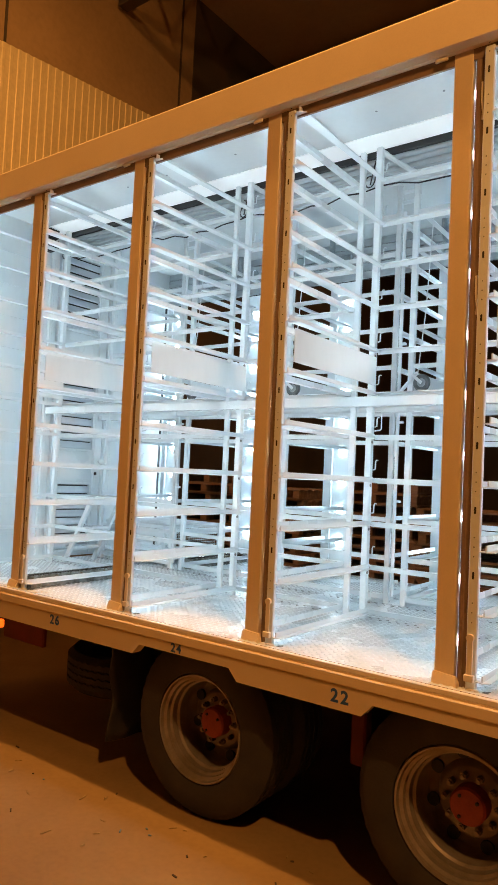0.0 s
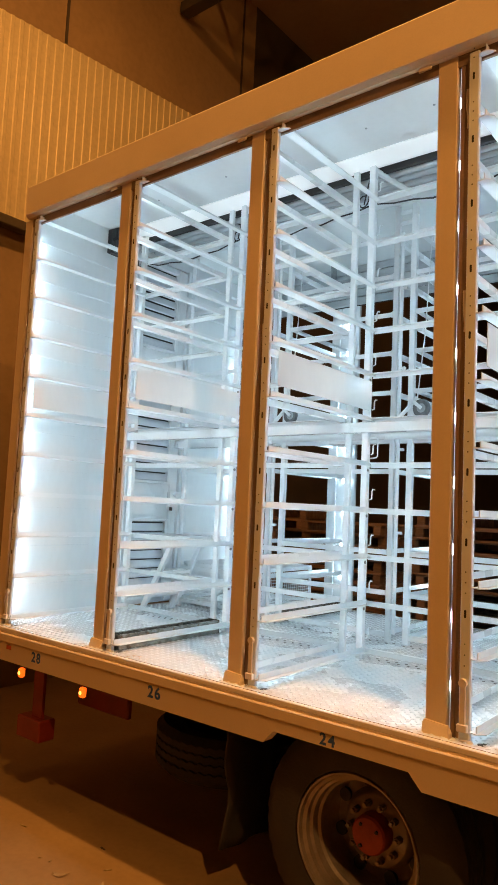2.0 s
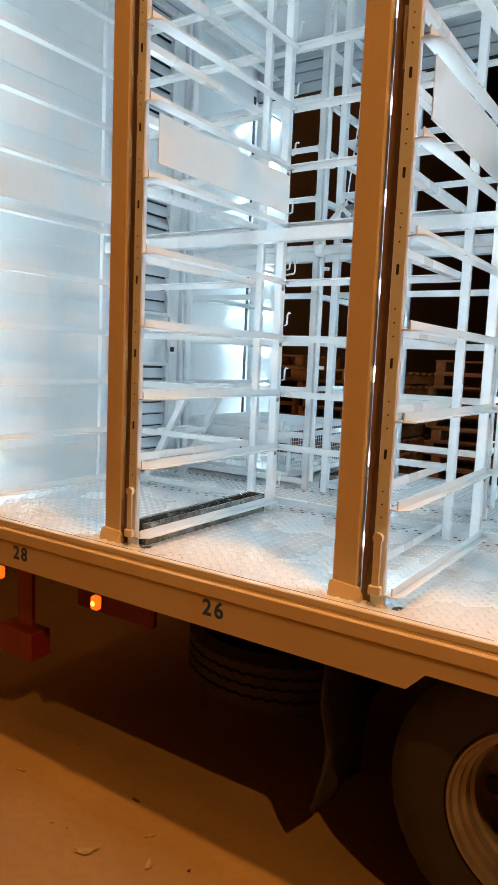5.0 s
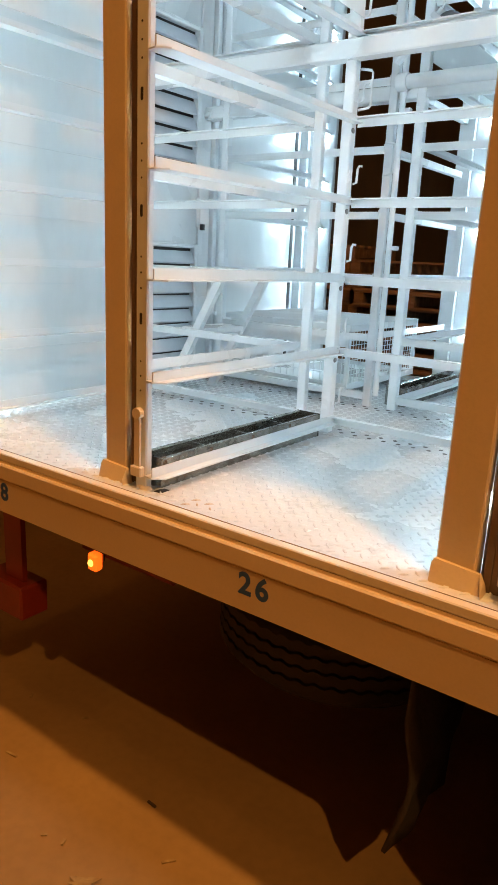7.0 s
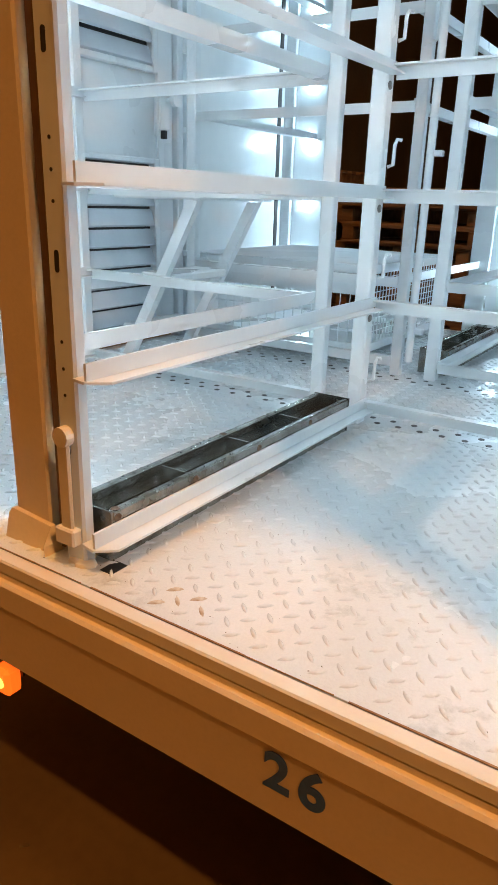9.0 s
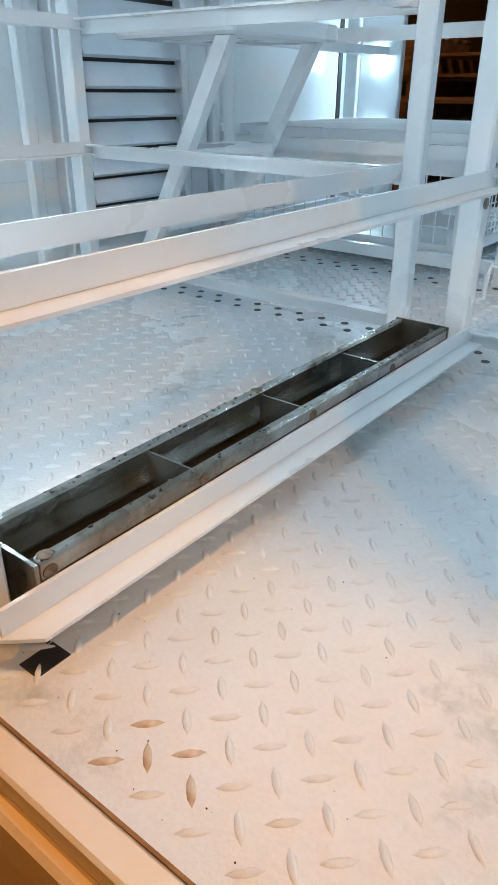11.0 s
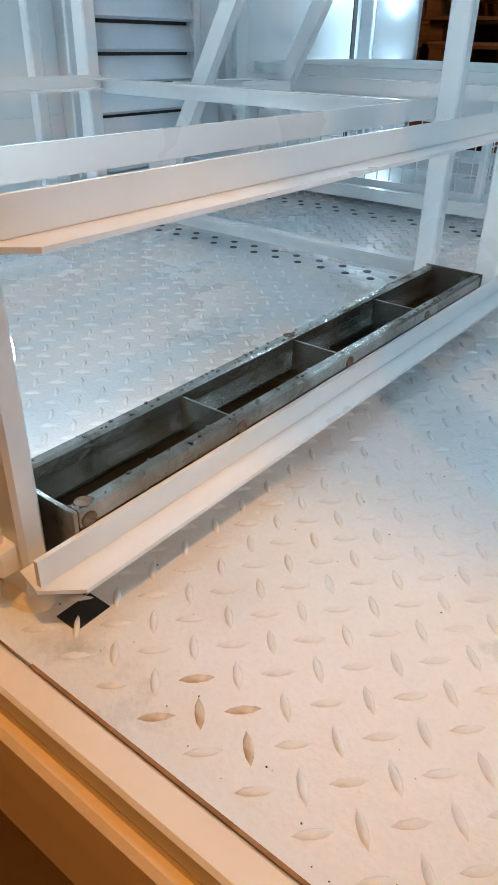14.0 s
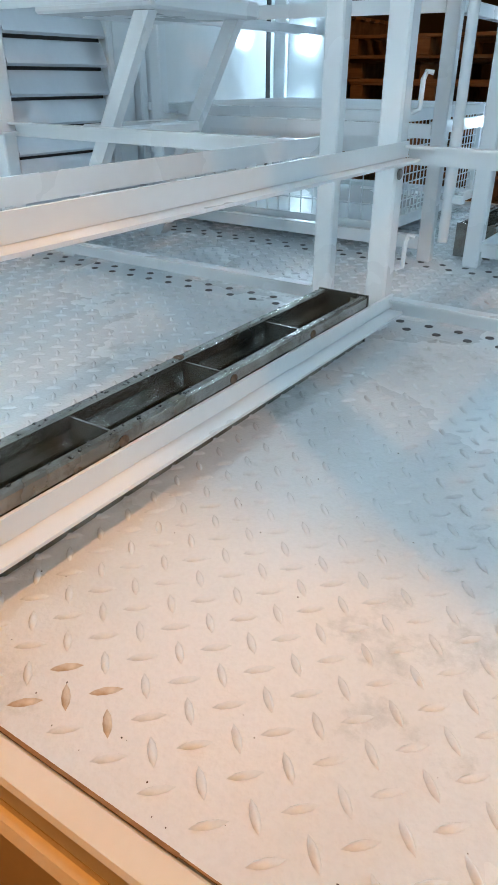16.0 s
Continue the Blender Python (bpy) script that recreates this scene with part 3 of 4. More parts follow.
part("rear_guard", box(fresh(), -4.90, -4.66, 3.06, 3.18, 0.38, 0.51, 0.008), RED, truck, "orange red rear guard below the bed")
bm = fresh()
box(bm, -4.80, -4.70, 3.10, 3.12, 0.512, 0.88)
part("guard_stay", bm, RED, truck, "red stay of the rear guard")
part("rear_panel", box(fresh(), -4.69, -4.20, 3.36, 3.40, 0.56, 0.88, 0.01), RED, truck, "dark red panel below the bed")

# numerals on the side rail
def numeral(text, x, z, size):
    for k, char in enumerate(text):
        cu = bpy.data.curves.new("digit", "FONT")
        cu.body, cu.size, cu.extrude, cu.align_x, cu.align_y = char, size, 0.0006, "CENTER", "CENTER"
        cu.offset = 0.0024 * size / 0.088
        tmp = bpy.data.objects.new("tmp", cu)
        scene.collection.objects.link(tmp)
        me = bpy.data.meshes.new_from_object(tmp.evaluated_get(bpy.context.evaluated_depsgraph_get()))
        bpy.data.objects.remove(tmp)
        me.materials.clear()
        me.materials.append(BLUE)
        ob = new("digit", me)
        ob.parent = truck
        ob.matrix_basis = pose(x + (k - 0.5) * 0.64 * size, FACE - 0.0230, z, 90, 0, 0)
        ob["label"] = "blue painted digit of compartment number " + text


for text, x, z, size in (("28", -4.615, 0.915, 0.080), ("26", -3.585, 0.917, 0.080), ("24", -2.545, 0.934, 0.066), ("22", -1.535, 0.905, 0.082)):
    numeral(text, x, z, size)

# ---- inside the truck body: shutters, tubes, wiring ----
slat = box(fresh(), X0 + 0.04, X1, 5.495, 5.515, 0, 0.066, 0.004)
repeat("shutter_slat", mesh_of("shutter_slat", slat, ALU), [(0, 0, 3.665 + 0.0715 * k) for k in range(5)], truck, "grey aluminium shutter slat")
# Black sheet behind the slats paints the shade between them
part("shutter_shade_backing", box(fresh(), X0 + 0.04, X1, 5.516, 5.522, 3.66, CEIL), BLACK, truck)
part("light_strip", box(fresh(), X0 + 0.05, X1, 3.862, 4.050, CEIL - 0.004, CEIL + 0.007), STRIP, truck, "glowing white ceiling light strip")
# Slot is a solid black box: its shade is put in as colour
part("ceiling_slot", box(fresh(), X0 + 0.05, X1, 4.075, 4.105, CEIL - 0.03, CEIL + 0.007), BLACK, truck)
for y, z, r in ((4.14, 3.990, 0.022), (4.20, 3.985, 0.024), (4.265, 3.980, 0.026), (4.33, 3.985, 0.022)):
    part("roller_tube", rod(fresh(), (X0 + 0.05, y, z), (X1, y, z), r, 14), ALU, truck, "", True)
arm = rod(fresh(), (0.19, 4.035, 3.985), (0.30, 4.36, 3.94), 0.020, 8)
repeat("tube_arm", mesh_of("tube_arm", arm, WHITE), [(x, 0, 0) for x in DIV[1:]], truck)
pts = []
for x in DIV[:-1]:
    pts += [(x + 0.17 + BAY * q, 4.062 + 0.01 * math.sin(7 * q), 3.79 - 0.05 * math.sin(math.pi * q) + 0.012 * math.sin(23 * q + x)) for q in [i / 8 for i in range(8)]]
part("power_cable", wire(fresh(), pts, 0.005), BLACK, truck, "black power cable strung along the uprights")
loop = fresh()
wire(loop, [(0.05 + 0.035 * math.sin(a) + 0.05, 4.06, 3.86 + 0.05 * math.cos(a) - 0.008 * a) for a in [k * 0.5 for k in range(14)]], 0.0045)
wire(loop, [(0.10, 4.06, 3.80), (0.13, 4.055, 3.92), (0.16, 4.05, 4.02)], 0.0045)
repeat("cable_loop", mesh_of("cable_loop", loop, BLACK), [(x, 0, 0) for x in DIV], truck, "loop of black cable at the upright")
bolt = fresh()
bmesh.ops.create_uvsphere(bolt, u_segments=8, v_segments=5, radius=0.008, matrix=Matrix.Diagonal((1, 1, 0.5, 1)))
repeat("ceiling_bolt", mesh_of("ceiling_bolt", bolt, GREY), [(x + d, y, CEIL - 0.001) for x in DIV for d, y in ((0.35, 3.62), (0.75, 3.62), (0.55, 5.05))], truck)
hook = wire(fresh(), [(-0.02, 3.09, 3.80), (-0.02, 3.16, 3.795), (-0.02, 3.165, 3.770)], 0.005)
repeat("header_hook", mesh_of("header_hook", hook, BLACK), [(x, 0, 0) for x in DIV[1:]], truck)
stop = box(fresh(), -0.09, -0.03, 3.04, 3.049, 3.800, 3.818, 0.003)
repeat("shutter_stop", mesh_of("shutter_stop", stop, CREAM), [(x, 0, 0) for x in DIV[1:]], truck)

# bent ducts that hang under the far shutter box
duct = fresh()
wire(duct, [(0.10, 5.36, 4.01), (0.10, 5.36, 3.90), (0.11, 5.36, 3.86), (0.135, 5.36, 3.835), (0.165, 5.36, 3.83), (0.30, 5.36, 3.83)], 0.026, 10)
repeat("shutter_duct", mesh_of("shutter_duct", duct, GREY, True), [(x, 0, 0) for x in DIV[1:]], truck, "grey bent duct below the shutter box")

# hooks and handles on the aisle uprights
jhook = wire(fresh(), [(0.204, 4.046, -0.05), (0.216, 4.052, -0.045), (0.216, 4.054, 0.0), (0.219, 4.060, 0.012), (0.230, 4.062, 0.010)], 0.0045)
handle = wire(fresh(), [(0.204, 4.046, 0.0), (0.241, 4.052, 0.006), (0.246, 4.054, 0.014), (0.246, 4.054, 0.116), (0.241, 4.052, 0.124), (0.204, 4.046, 0.13)], 0.0045)
jm, hm = mesh_of("gate_hook", jhook, WHITE), mesh_of("grab_handle", handle, WHITE)
for x in DIV[1:]:
    for z in LEVELS:
        ob = new("gate_hook", jm)
        ob.parent, ob.location = truck, (x, 0, z + 0.10)
    repeat("grab_handle", hm, [(x, 0, 2.205)], truck)
    flipped("grab_handle", hm, x - 0.15, 2.06)


# winch castors that ride above the pipe
def castor(x):
    c = new("winch_castor")
    c.parent, c.location = truck, (x, 4.50, 2.565)
    c["label"] = "grey castor wheel in a white fork"
    b = spin(fresh(), [(0.030, -0.010), (0.050, -0.014), (0.058, -0.008), (0.060, 0.0), (0.058, 0.008), (0.050, 0.014), (0.030, 0.010)], seg=24)
    part("castor_wheel", b, CASTOR, c, "dark grey rubber wheel", True)
    b = spin(fresh(), [(0.0005, -0.013), (0.012, -0.013), (0.014, -0.009), (0.040, -0.009), (0.040, 0.009), (0.0005, 0.009)], seg=24)
    part("castor_disc", b, GREY, c, "pale grey wheel disc", True)
    b = box(fresh(), -0.085, 0.008, -0.022, -0.018, -0.010, 0.012, 0.003, Matrix.Rotation(0.7, 4, "Y"))
    box(b, -0.085, 0.008, 0.018, 0.022, -0.010, 0.012, 0.003, Matrix.Rotation(0.7, 4, "Y"))
    part("castor_fork", b, WHITE, c)
    part("castor_arm", rod(fresh(), (-0.20, 0, -0.10), (-0.03, 0, 0.07), 0.014, 8), WHITE, c)
    part("castor_cable", wire(fresh(), [(-0.03, 0, 0.07), (0.0, 0.03, 0.5), (0.02, 0.06, 1.15)], 0.004), WHITE, c)


for x in DIV[1:]:
    castor(x + 0.313)

# finned black lamp driver high on the end wall
unit = part("power_unit", box(fresh(), X0 + 0.03, X0 + 0.09, 3.76, 3.95, 3.815, 4.008, 0.008), BLACK, truck, "black finned power unit under the ceiling")
for z in (3.818, 3.918):
    part("heat_sink", box(fresh(), X0 + 0.0905, X0 + 0.125, 3.762, 3.948, z, z + 0.086, 0.006), BLACK, unit)
    fin = mesh_of("fin", box(fresh(), X0 + 0.1255, X0 + 0.155, 0, 0.010, z + 0.004, z + 0.082), BLACK)
    repeat("fin", fin, [(0, 3.765 + 0.028 * k, 0) for k in range(7)], unit)
ridge = box(fresh(), X0 + 0.03, X0 + 0.034, 3.12, 4.05, 0, 0.006)
repeat("panel_ridge", mesh_of("panel_ridge", ridge, PANEL), [(0, 0, z - 0.10) for z in LEVELS[1:]], truck)

# Black strip painted in for the shade of a narrow gap
part("panel_gap", box(fresh(), X0 + 0.0302, X0 + 0.034, 5.47, 5.497, BED, 3.70), BLACK, truck, "black strip for the shaded gap beside the end panel")
part("panel_foot", box(fresh(), X0 + 0.0302, X0 + 0.05, 4.78, 5.54, 1.36, 1.385, 0.004), WHITE, truck)
tube = rod(fresh(), (0.112, 4.585, BED + 0.06), (0.112, 4.585, 3.80), 0.013, 12)
for z in (1.2, 1.75, 2.3, 2.85, 3.4):
    box(tube, 0.108, 0.150, 4.580, 4.606, z, z + 0.018, 0.003)
repeat("gate_tube", mesh_of("gate_tube", tube, WHITE, True), [(x, 0, 0) for x in DIV[1:]], truck, "hinged gate tube beside the upright")

# ---- end door with louvres ----
door = new("aisle_door")
door.parent = truck
door["label"] = "white door with three louvred vents"
XD = X0 + 0.02
bm = fresh()
box(bm, XD, XD + 0.012, 4.10, 4.665, 1.06, 3.92)
part("door_leaf", bm, WHITE, door)
for y0, y1 in ((4.062, 4.098), (4.667, 4.70)):
    part("door_jamb", box(fresh(), XD, XD + 0.05, y0, y1, BED, 3.93, 0.004), WHITE, door)
part("door_post", box(fresh(), XD + 0.012, XD + 0.04, 3.96, 3.995, BED, 3.93, 0.004), WHITE, door)
part("door_post", box(fresh(), XD + 0.012, XD + 0.04, 4.735, 4.765, BED, 3.93, 0.004), WHITE, door)
part("door_stile", box(fresh(), XD + 0.0125, XD + 0.028, 4.575, 4.66, 1.07, 3.91, 0.003), WHITE, door)
LOUV = surface("pale_louvre_metal", (0.64, 0.68, 0.72), (0.57, 0.61, 0.66), 0.32, 0.2, 4, 60, 0.03, speck=0.08)
louvre = fresh()
va = [louvre.verts.new(p) for p in ((0.044, 4.16, 0), (0.044, 4.53, 0), (0.022, 4.53, 0.058), (0.022, 4.16, 0.058))]
vb = [louvre.verts.new(p) for p in ((0.036, 4.16, -0.007), (0.036, 4.53, -0.007), (0.018, 4.53, 0.054), (0.018, 4.16, 0.054))]
louvre.faces.new(va)
louvre.faces.new(vb[::-1])
for i in range(4):
    louvre.faces.new((va[i], va[(i + 1) % 4], vb[(i + 1) % 4], vb[i]))
bmesh.ops.recalc_face_normals(louvre, faces=louvre.faces[:])
lm = mesh_of("louvre_blade", louvre, LOUV)
for lo, n in ((1.135, 8), (2.07, 9), (3.19, 9)):
    fr = fresh()
    h = 0.074 * n + 0.02
    box(fr, XD + 0.0125, XD + 0.045, 4.13, 4.158, lo - 0.03, lo + h, 0.004)
    box(fr, XD + 0.0125, XD + 0.045, 4.532, 4.56, lo - 0.03, lo + h, 0.004)
    box(fr, XD + 0.0125, XD + 0.045, 4.1582, 4.5318, lo - 0.03, lo - 0.008, 0.004)
    box(fr, XD + 0.0125, XD + 0.045, 4.1582, 4.5318, lo + h - 0.02, lo + h, 0.004)
    f = part("vent_frame", fr, WHITE, door)
    # Black sheet over the leaf gives the shade between the blades
    part("vent_shade_back", box(fresh(), XD + 0.0125, XD + 0.0135, 4.1582, 4.5318, lo - 0.006, lo + h - 0.022), BLACK, f)
    repeat("louvre_blade", lm, [(XD, 0, lo + 0.074 * k) for k in range(n)], f, "grey sloping louvre blade")
bm = fresh()
box(bm, XD + 0.028, XD + 0.042, 4.57, 4.63, 1.85, 1.985, 0.004)
lk = part("lock_plate", bm, WHITE, door)
part("lock_knob", rod(rod(fresh(), (XD + 0.04, 4.615, 1.957), (XD + 0.075, 4.615, 1.957), 0.010, 12), (XD + 0.07, 4.615, 1.957), (XD + 0.09, 4.615, 1.957), 0.024, 18), WHITE, lk, "", True)
part("lock_pin", box(fresh(), XD + 0.03, XD + 0.05, 4.585, 4.60, 1.82, 1.85), BLACK, lk)
part("door_knob", rod(rod(fresh(), (XD + 0.028, 4.605, 2.375), (XD + 0.06, 4.605, 2.375), 0.008, 12), (XD + 0.055, 4.605, 2.375), (XD + 0.075, 4.605, 2.375), 0.018, 18), WHITE, door, "", True)
part("pull_bar", box(fresh(), XD + 0.03, XD + 0.05, 4.545, 4.556, 1.83, 1.98, 0.004), WHITE, door)
hinge = box(fresh(), XD + 0.05, XD + 0.07, 4.69, 4.735, -0.012, 0.012, 0.004)
repeat("hinge", mesh_of("hinge", hinge, WHITE), [(0, 0, z) for z in (1.26, 1.39, 1.86, 2.14, 2.42, 2.9, 3.4)], door)

# ---- loose things inside ----
steps = thing("step_ladder", (-4.80, 4.28, BED), "white painted steel step stool standing in the aisle", "step stool")


def local(bm_, base):
    bmesh.ops.translate(bm_, verts=bm_.verts[:], vec=[-c for c in base])
    return bm_


SB = (-4.80, 4.28, BED)
for y in (4.10, 4.43):
    b = fresh()
    lo, hi = Vector((-4.97, y, BED + 0.002)), Vector((-4.66, y, 1.60))
    side, dep = Vector((0, 0.028, 0)), Vector((0.042, 0, 0))
    c = [lo, lo + dep, lo + dep + side, lo + side, hi, hi + dep, hi + dep + side, hi + side]
    v = [b.verts.new(p) for p in c]
    for f in ((0, 1, 2, 3), (7, 6, 5, 4), (0, 4, 5, 1), (1, 5, 6, 2), (2, 6, 7, 3), (3, 7, 4, 0)):
        b.faces.new([v[i] for i in f])
    bmesh.ops.recalc_face_normals(b, faces=b.faces[:])
    part("stringer", local(b, SB), WHITE, steps)
part("platform", local(box(fresh(), -4.965, -4.60, 4.095, 4.50, 1.602, 1.640, 0.006), SB), WHITE, steps)
part("tread", local(box(fresh(), -4.88, -4.74, 4.129, 4.428, 1.345, 1.372, 0.005), SB), WHITE, steps)
part("tread", local(box(fresh(), -4.97, -4.86, 4.129, 4.428, 1.165, 1.190, 0.005), SB), WHITE, steps)

CB = (-4.70, 5.08, 1.088)
cage = thing("wire_cage", CB, "white painted wire cage on the bottom rails", "cage")
cx0, cx1, cy0, cy1, cz0, cz1 = -5.08, -4.29, 4.675, 5.47, 1.088, 1.40
fr = fresh()
for x in (cx0, cx1 - 0.02):
    for y in (cy0, cy1 - 0.02):
        box(fr, x, x + 0.02, y, y + 0.02, cz0, cz1)
for z in (cz0 + 0.0005, cz1 - 0.0305):
    for y in (cy0 - 0.001, cy1 - 0.019):
        box(fr, cx0 + 0.001, cx1 - 0.001, y, y + 0.02, z, z + 0.03)
    for x in (cx0 - 0.001, cx1 - 0.019):
        box(fr, x, x + 0.02, cy0 + 0.02, cy1 - 0.02, z, z + 0.03)
part("cage_frame", local(fr, CB), WHITE, cage)
part("cage_band", local(box(fresh(), cx0 + 0.02, cx1 - 0.02, cy0 + 0.004, cy0 + 0.010, 1.295, 1.371), CB), WHITE, cage)
b = fresh()
n = 40
for i in range(n + 1):
    x = cx0 + (cx1 - cx0) * i / n
    rod(b, (x, cy0, cz1), (x, cy1, cz1), 0.0016, 4)
    y = cy0 + (cy1 - cy0) * i / n
    rod(b, (cx0, y, cz1 + 0.002), (cx1, y, cz1 + 0.002), 0.0016, 4)
t = part("top_mesh", local(b, CB), WHITE, cage, "glinting woven wire top")
t["kind"] = "stuff"
b = fresh()
for i in range(21):
    x = cx0 + (cx1 - cx0) * i / 20
    rod(b, (x, cy0 + 0.01, cz0 + 0.02), (x, cy0 + 0.01, 1.30), 0.002, 4)
for z in (1.16, 1.22):
    rod(b, (cx0, cy0 + 0.012, z), (cx1, cy0 + 0.012, z), 0.002, 4)
for i in range(28):
    y = cy0 + (cy1 - cy0) * i / 27
    rod(b, (cx1 - 0.01, y, cz0 + 0.02), (cx1 - 0.01, y, 1.38), 0.002, 4)
for k in range(12):
    rod(b, (cx1 - 0.012, cy0, 1.11 + 0.024 * k), (cx1 - 0.012, cy1, 1.11 + 0.024 * k), 0.002, 4)
t = part("side_mesh", local(b, CB), WHITE, cage, "white welded wire sides")
t["kind"] = "stuff"
part("cage_floor", local(box(fresh(), cx0 + 0.021, cx1 - 0.021, cy0 + 0.021, cy1 - 0.021, cz0 + 0.004, cz0 + 0.010), CB), WHITE, cage)


def tray(x0, y0, y1):
    base = (x0 + 0.049, (y0 + y1) / 2, BED + 0.001)
    th = thing("drip_tray", base, "stained grey steel trough on the bed beside the rail", "trough", "troughs in the racks")
    w, z1 = 0.098, 1.133
    for xa in (x0, x0 + w - 0.015):
        b = fresh()
        box(b, xa, xa + 0.015, y0, y1, 1.112, z1, 0.003)
        xs = xa + 0.001 if xa == x0 else xa + 0.010
        box(b, xs, xs + 0.004, y0 + 0.001, y1 - 0.001, BED + 0.002, 1.1135)
        part("side_channel", local(b, base), STEEL, th, "wet stained steel side with brown water marks")
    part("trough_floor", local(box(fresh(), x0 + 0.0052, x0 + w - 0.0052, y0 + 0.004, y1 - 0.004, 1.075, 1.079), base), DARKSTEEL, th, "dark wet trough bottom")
    for ya in (y0 - 0.004, y1):
        part("end_plate", local(box(fresh(), x0 - 0.001, x0 + w + 0.001, ya, ya + 0.004, BED + 0.002, z1 + 0.001), base), STEEL, th)
    for k in range(1, 4):
        y = y0 + (y1 - y0) * k / 4
        part("divider", local(box(fresh(), x0 + 0.015, x0 + w - 0.015, y, y + 0.003, 1.08, 1.128), base), STEEL, th)
    for xa in (x0 + 0.0052, x0 + w - 0.0210):
        part("inner_ledge", local(box(fresh(), xa, xa + 0.0158, y0 + 0.005, y1 - 0.005, 1.092, 1.0945), base), STEEL, th)
    drops = fresh()
    for k in range(150):
        side = random.choice((x0 + 0.0075, x0 + w - 0.0075)) + random.uniform(-0.0055, 0.0055)
        r = random.uniform(0.0009, 0.0026)
        bmesh.ops.create_icosphere(drops, subdivisions=1, radius=r, matrix=Matrix.Translation((side, random.uniform(y0, y1), z1 + 0.0002)) @ Matrix.Diagonal((1, random.uniform(0.8, 1.5), 0.5, 1)))
    d = part("water_film", local(drops, base), WATER, th, "clear beads of water on the steel edge", True)
    d["kind"] = "stuff"
    weld = fresh()
    bmesh.ops.create_uvsphere(weld, u_segments=12, v_segments=6, radius=0.008, matrix=Matrix.Diagonal((0.12, 1, 0.85, 1)))
    wm = mesh_of("weld_spot", weld, RUST)
    repeat("weld_spot", wm, [(w / 2 + 0.0005, -(y1 - y0) / 2 + d, 0.074) for d in (0.012, 0.215, 0.43, 0.65)], th, "burnt brown weld spot")
    weld2 = fresh()
    bmesh.ops.create_uvsphere(weld2, u_segments=12, v_segments=6, radius=0.008, matrix=Matrix.Diagonal((1, 1, 0.12, 1)))
    repeat("weld_spot", mesh_of("weld_spot", weld2, RUST), [(w / 2 - 0.008, -(y1 - y0) / 2 + 0.014, 0.0870), (-w / 2 + 0.008, 0.0, 0.0870)], th)
    return th


random.seed(21)
tray(-4.093, 3.080, 3.930)
tray(-4.093, 2 * MID - 3.930, 2 * MID - 3.080)

# ---- hall clutter: pallet stacks behind the truck ----
random.seed(4)
pallet = thing("pallet", (0, 0, 0), "worn brown wooden pallet in a stack", "pallet", "stacked pallets")
board = mesh_of("deck_board", box(fresh(), -0.6, 0.6, -0.05, 0.05, 0.122, 0.144, 0.003), WOOD)
repeat("deck_board", board, [(0, -0.45 + 0.18 * k, 0) for k in range(6)], pallet)
bearer = mesh_of("bearer", box(fresh(), -0.05, 0.05, -0.5, 0.5, 0.02, 0.121, 0.003), WOOD)
repeat("bearer", bearer, [(x, 0, 0) for x in (-0.54, 0, 0.54)], pallet)
foot = mesh_of("foot_board", box(fresh(), -0.6, 0.6, -0.05, 0.05, 0.0, 0.019), WOOD)
repeat("foot_board", foot, [(0, -0.45, 0), (0, 0.45, 0)], pallet)
first = True
for sx, sy, n, turn in ((-9.6, 8.6, 13, 4), (-8.2, 8.4, 11, -3), (-6.8, 8.7, 13, 2), (-5.45, 8.4, 12, -2), (-4.1, 8.8, 13, 3), (-2.7, 8.5, 11, -1), (-1.3, 8.7, 12, 2)):
    for k in range(n):
        m = pose(sx + random.uniform(-0.04, 0.04), sy + random.uniform(-0.04, 0.04), 0.1445 * k, 0, 0, turn + random.uniform(-1.5, 1.5))
        if first:
            pallet.matrix_basis = m
            first = False
        else:
            copy_thing(pallet, m)

# ---- floor litter ----
random.seed(11)
for nm, mat, num, ln in (("straw_litter", STRAW, 46, 0.05), ("dark_litter", DEBRIS, 30, 0.03), ("blue_litter", SCRAPBLUE, 9, 0.025)):
    b = fresh()
    for k in range(num):
        x, y = random.uniform(-4.9, -0.6), random.uniform(1.6, 3.2)
        l = ln * random.uniform(0.3, 1.2)
        box(b, -l / 2, l / 2, -0.004, 0.004, 0.0005, 0.006, 0, pose(x, y, 0, 0, 0, random.uniform(0, 180)))
    tagged(part(nm, b, mat), "small scraps lying on the concrete floor", "litter", "", "stuff")

def leaf(x, y, turn, size):
    b = fresh()
    rim = [(math.cos(a) * size * (0.75 + 0.25 * math.cos(5 * a)), math.sin(a) * size * 0.45 * (0.8 + 0.2 * math.sin(3 * a))) for a in [2 * math.pi * k / 20 for k in range(20)]]
    prism(b, rim, 0.001, 0.003)
    for v in b.verts:
        v.co.z += 0.012 * (v.co.x / size) ** 2 + 0.006 * abs(v.co.y / size)
    ob = part("dry_leaf", b, STRAW)
    ob.matrix_basis = pose(x, y, 0, 0, 0, turn)
    tagged(ob, "dry pale leaf curled on the concrete floor", "leaf")


leaf(-3.93, 2.72, 40, 0.05)
leaf(-3.70, 2.80, 120, 0.03)

# ---- bed details: drain holes, seam and raised tread bars ----
# Black discs laid on the plate stand in for the shade in drain holes
hole = rod(fresh(), (0, 0, 0.0), (0, 0, 0.0008), 0.0085, 12)
hm = mesh_of("drain_hole", hole, BLACK)
places = []
for y in (4.050, 4.090, 4.550, 4.590):
    for k in range(75):
        x = -5.1 + 0.06 * k + (0.03 if y in (4.090, 4.550) else 0)
        places.append((x, y, BED + 0.0002))
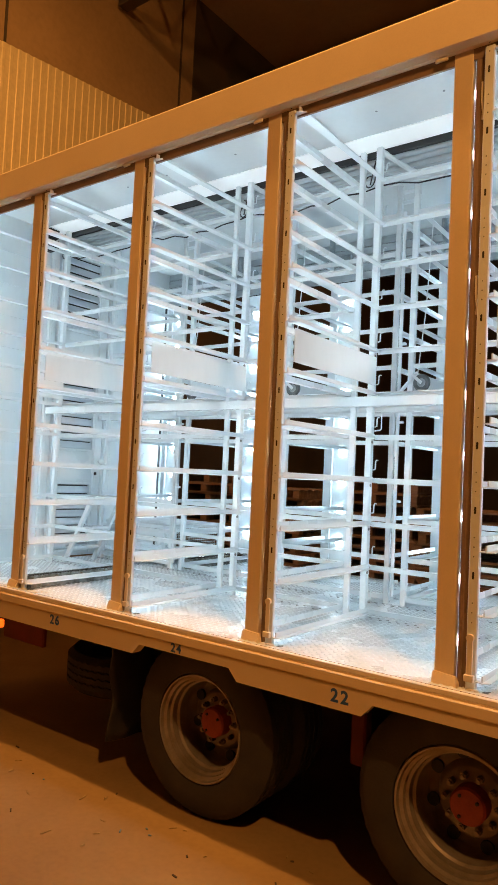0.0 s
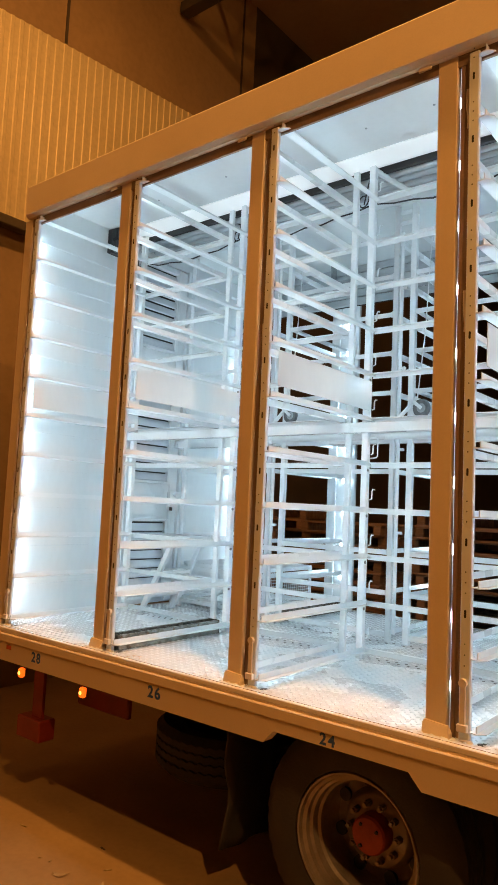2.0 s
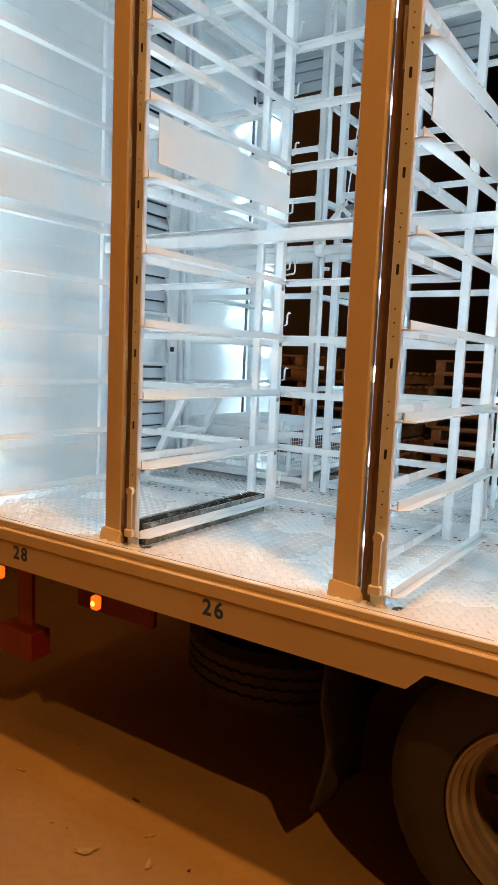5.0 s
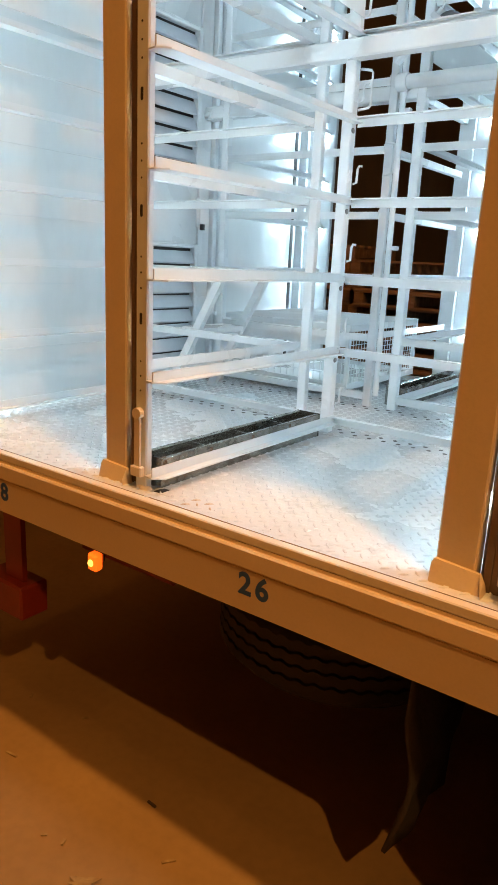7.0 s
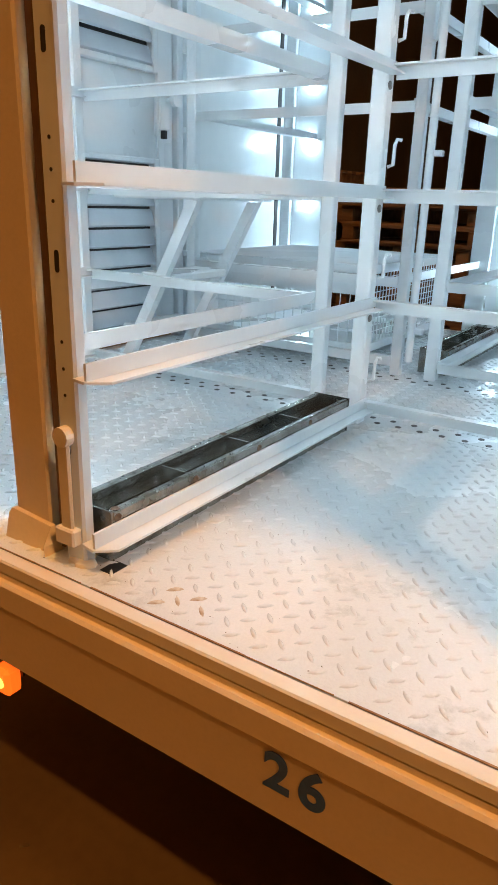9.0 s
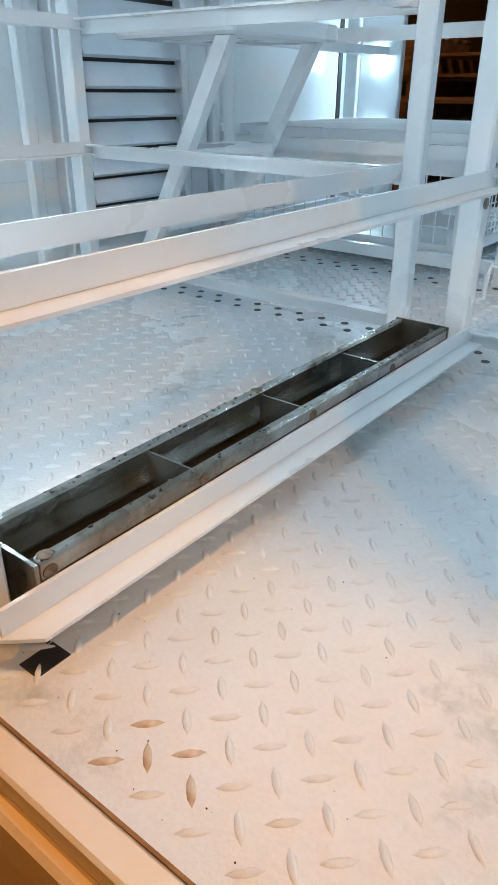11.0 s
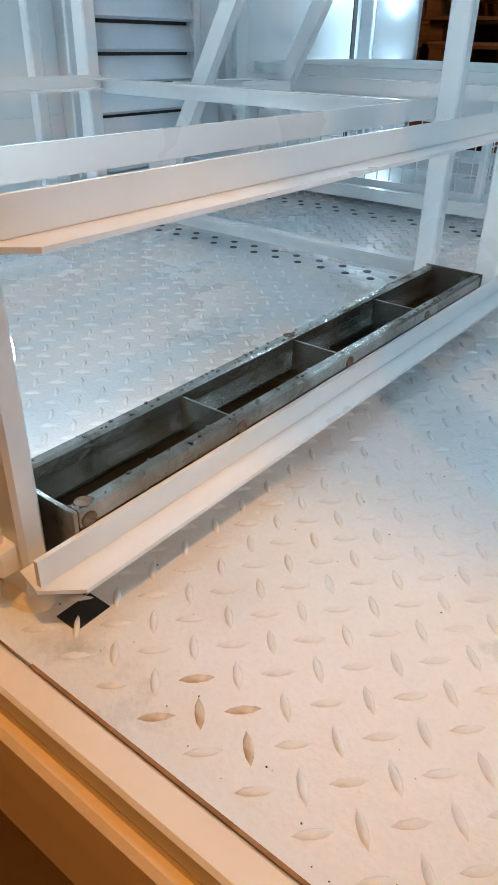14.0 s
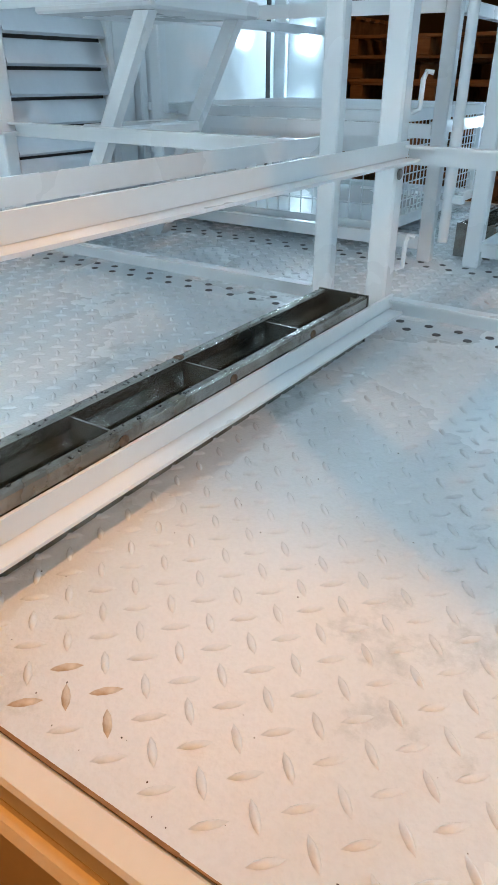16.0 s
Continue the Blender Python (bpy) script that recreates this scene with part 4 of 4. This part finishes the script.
repeat("drain_hole", hm, places, truck)
random.seed(5)
b = fresh()
x = X0 + 0.05
while x < X1:
    l = random.uniform(0.04, 0.35)
    box(b, x, x + l, 3.0000 + random.uniform(-0.0006, 0.0006), 3.0000 + random.uniform(0.0012, 0.0026), BED, BED + 0.0012)
    x += l + random.choice((0.0, 0.004, 0.02))
t = part("rust_seam", b, SEAM, truck, "rusty seam along the bed edge")
t["kind"] = "stuff"


random.seed(8)
b = fresh()
for k in range(260):
    x, y = random.uniform(-4.9, -3.2), 3.01 + 0.95 * random.random() ** 1.6
    r = random.choice((0.0003, 0.0004, 0.0005, 0.0008)) * random.uniform(0.7, 1.3)
    bmesh.ops.create_icosphere(b, subdivisions=1, radius=r, matrix=Matrix.Translation((x, y, BED + 0.0003)) @ Matrix.Rotation(random.uniform(0, 3), 4, "Z") @ Matrix.Diagonal((random.uniform(1, 2.2), 1, 0.5, 1)))
t = part("bed_grit", b, GRIT, truck, "dark grit scattered on the bed plate")
t["kind"] = "stuff"


def bar_faces(c, ang, L=0.0280, W=0.0074, H=0.0052):
    ca, sa = math.cos(ang), math.sin(ang)
    loc = [(-L / 2, 0, 0), (-L / 4, -0.4 * W, 0), (0, -W / 2, 0), (L / 4, -0.4 * W, 0), (L / 2, 0, 0), (L / 4, 0.4 * W, 0), (0, W / 2, 0), (-L / 4, 0.4 * W, 0), (-L * 0.33, 0, 0.6 * H), (0, 0, H), (L * 0.33, 0, 0.6 * H)]
    vs = [(c[0] + x * ca - y * sa, c[1] + x * sa + y * ca, c[2] + z) for x, y, z in loc]
    return vs, [(0, 1, 8), (1, 2, 9, 8), (2, 3, 10, 9), (3, 4, 10), (4, 5, 10), (5, 6, 9, 10), (6, 7, 8, 9), (7, 0, 8)]


bars = []
for ang in (math.pi / 4, -math.pi / 4):
    vs, fs = bar_faces((0, 0, 0), ang)
    me = bpy.data.meshes.new("tread_bar")
    me.from_pydata(vs, [], fs)
    me.materials.append(PLATE)
    me.polygons.foreach_set("use_smooth", [True] * len(me.polygons))
    bars.append(me)
    me = me.copy()
    me.materials[0] = BARRUST
    bars.append(me)
verts, faces, near = [], [], []
for i in range(-32, 112):
    for j in range(0, 60):
        for kind, dx, dy in ((0, 0, 0), (1, 0.0223, 0.0218)):
            x, y = -3.905 + 0.0447 * i + dx, 3.028 + 0.0437 * j + dy
            if x < X0 + 0.05 or x > X1 or y > 5.59 or 4.02 < y < 4.12 or 4.52 < y < 4.62:
                continue
            if -3.99 < x < -3.52 and y < 3.33:
                near.append((kind, x, y))
                continue
            vs, fs = bar_faces((x, y, BED + 0.0001), (math.pi / 4, -math.pi / 4)[kind])
            o = len(verts)
            verts += vs
            faces += [tuple(o + q for q in f) for f in fs]
me = bpy.data.meshes.new("tread_relief")
me.from_pydata(verts, [], faces)
me.materials.append(PLATE)
me.polygons.foreach_set("use_smooth", [True] * len(me.polygons))
ob = new("tread_relief", me)
ob.parent = truck
ob["kind"] = "stuff"
ob["label"] = "raised tread bars of the bed plate"
for kind, x, y in near:
    stained = -3.905 < x < -3.74 and y < 3.115 and (x + 3.83) ** 2 + (1.4 * (y - 3.05)) ** 2 < random.uniform(0.0002, 0.0045)
    ob = new("tread_bar", bars[2 * kind + (1 if stained else 0)])
    ob.parent, ob.location = truck, (x, y, BED + 0.0001)
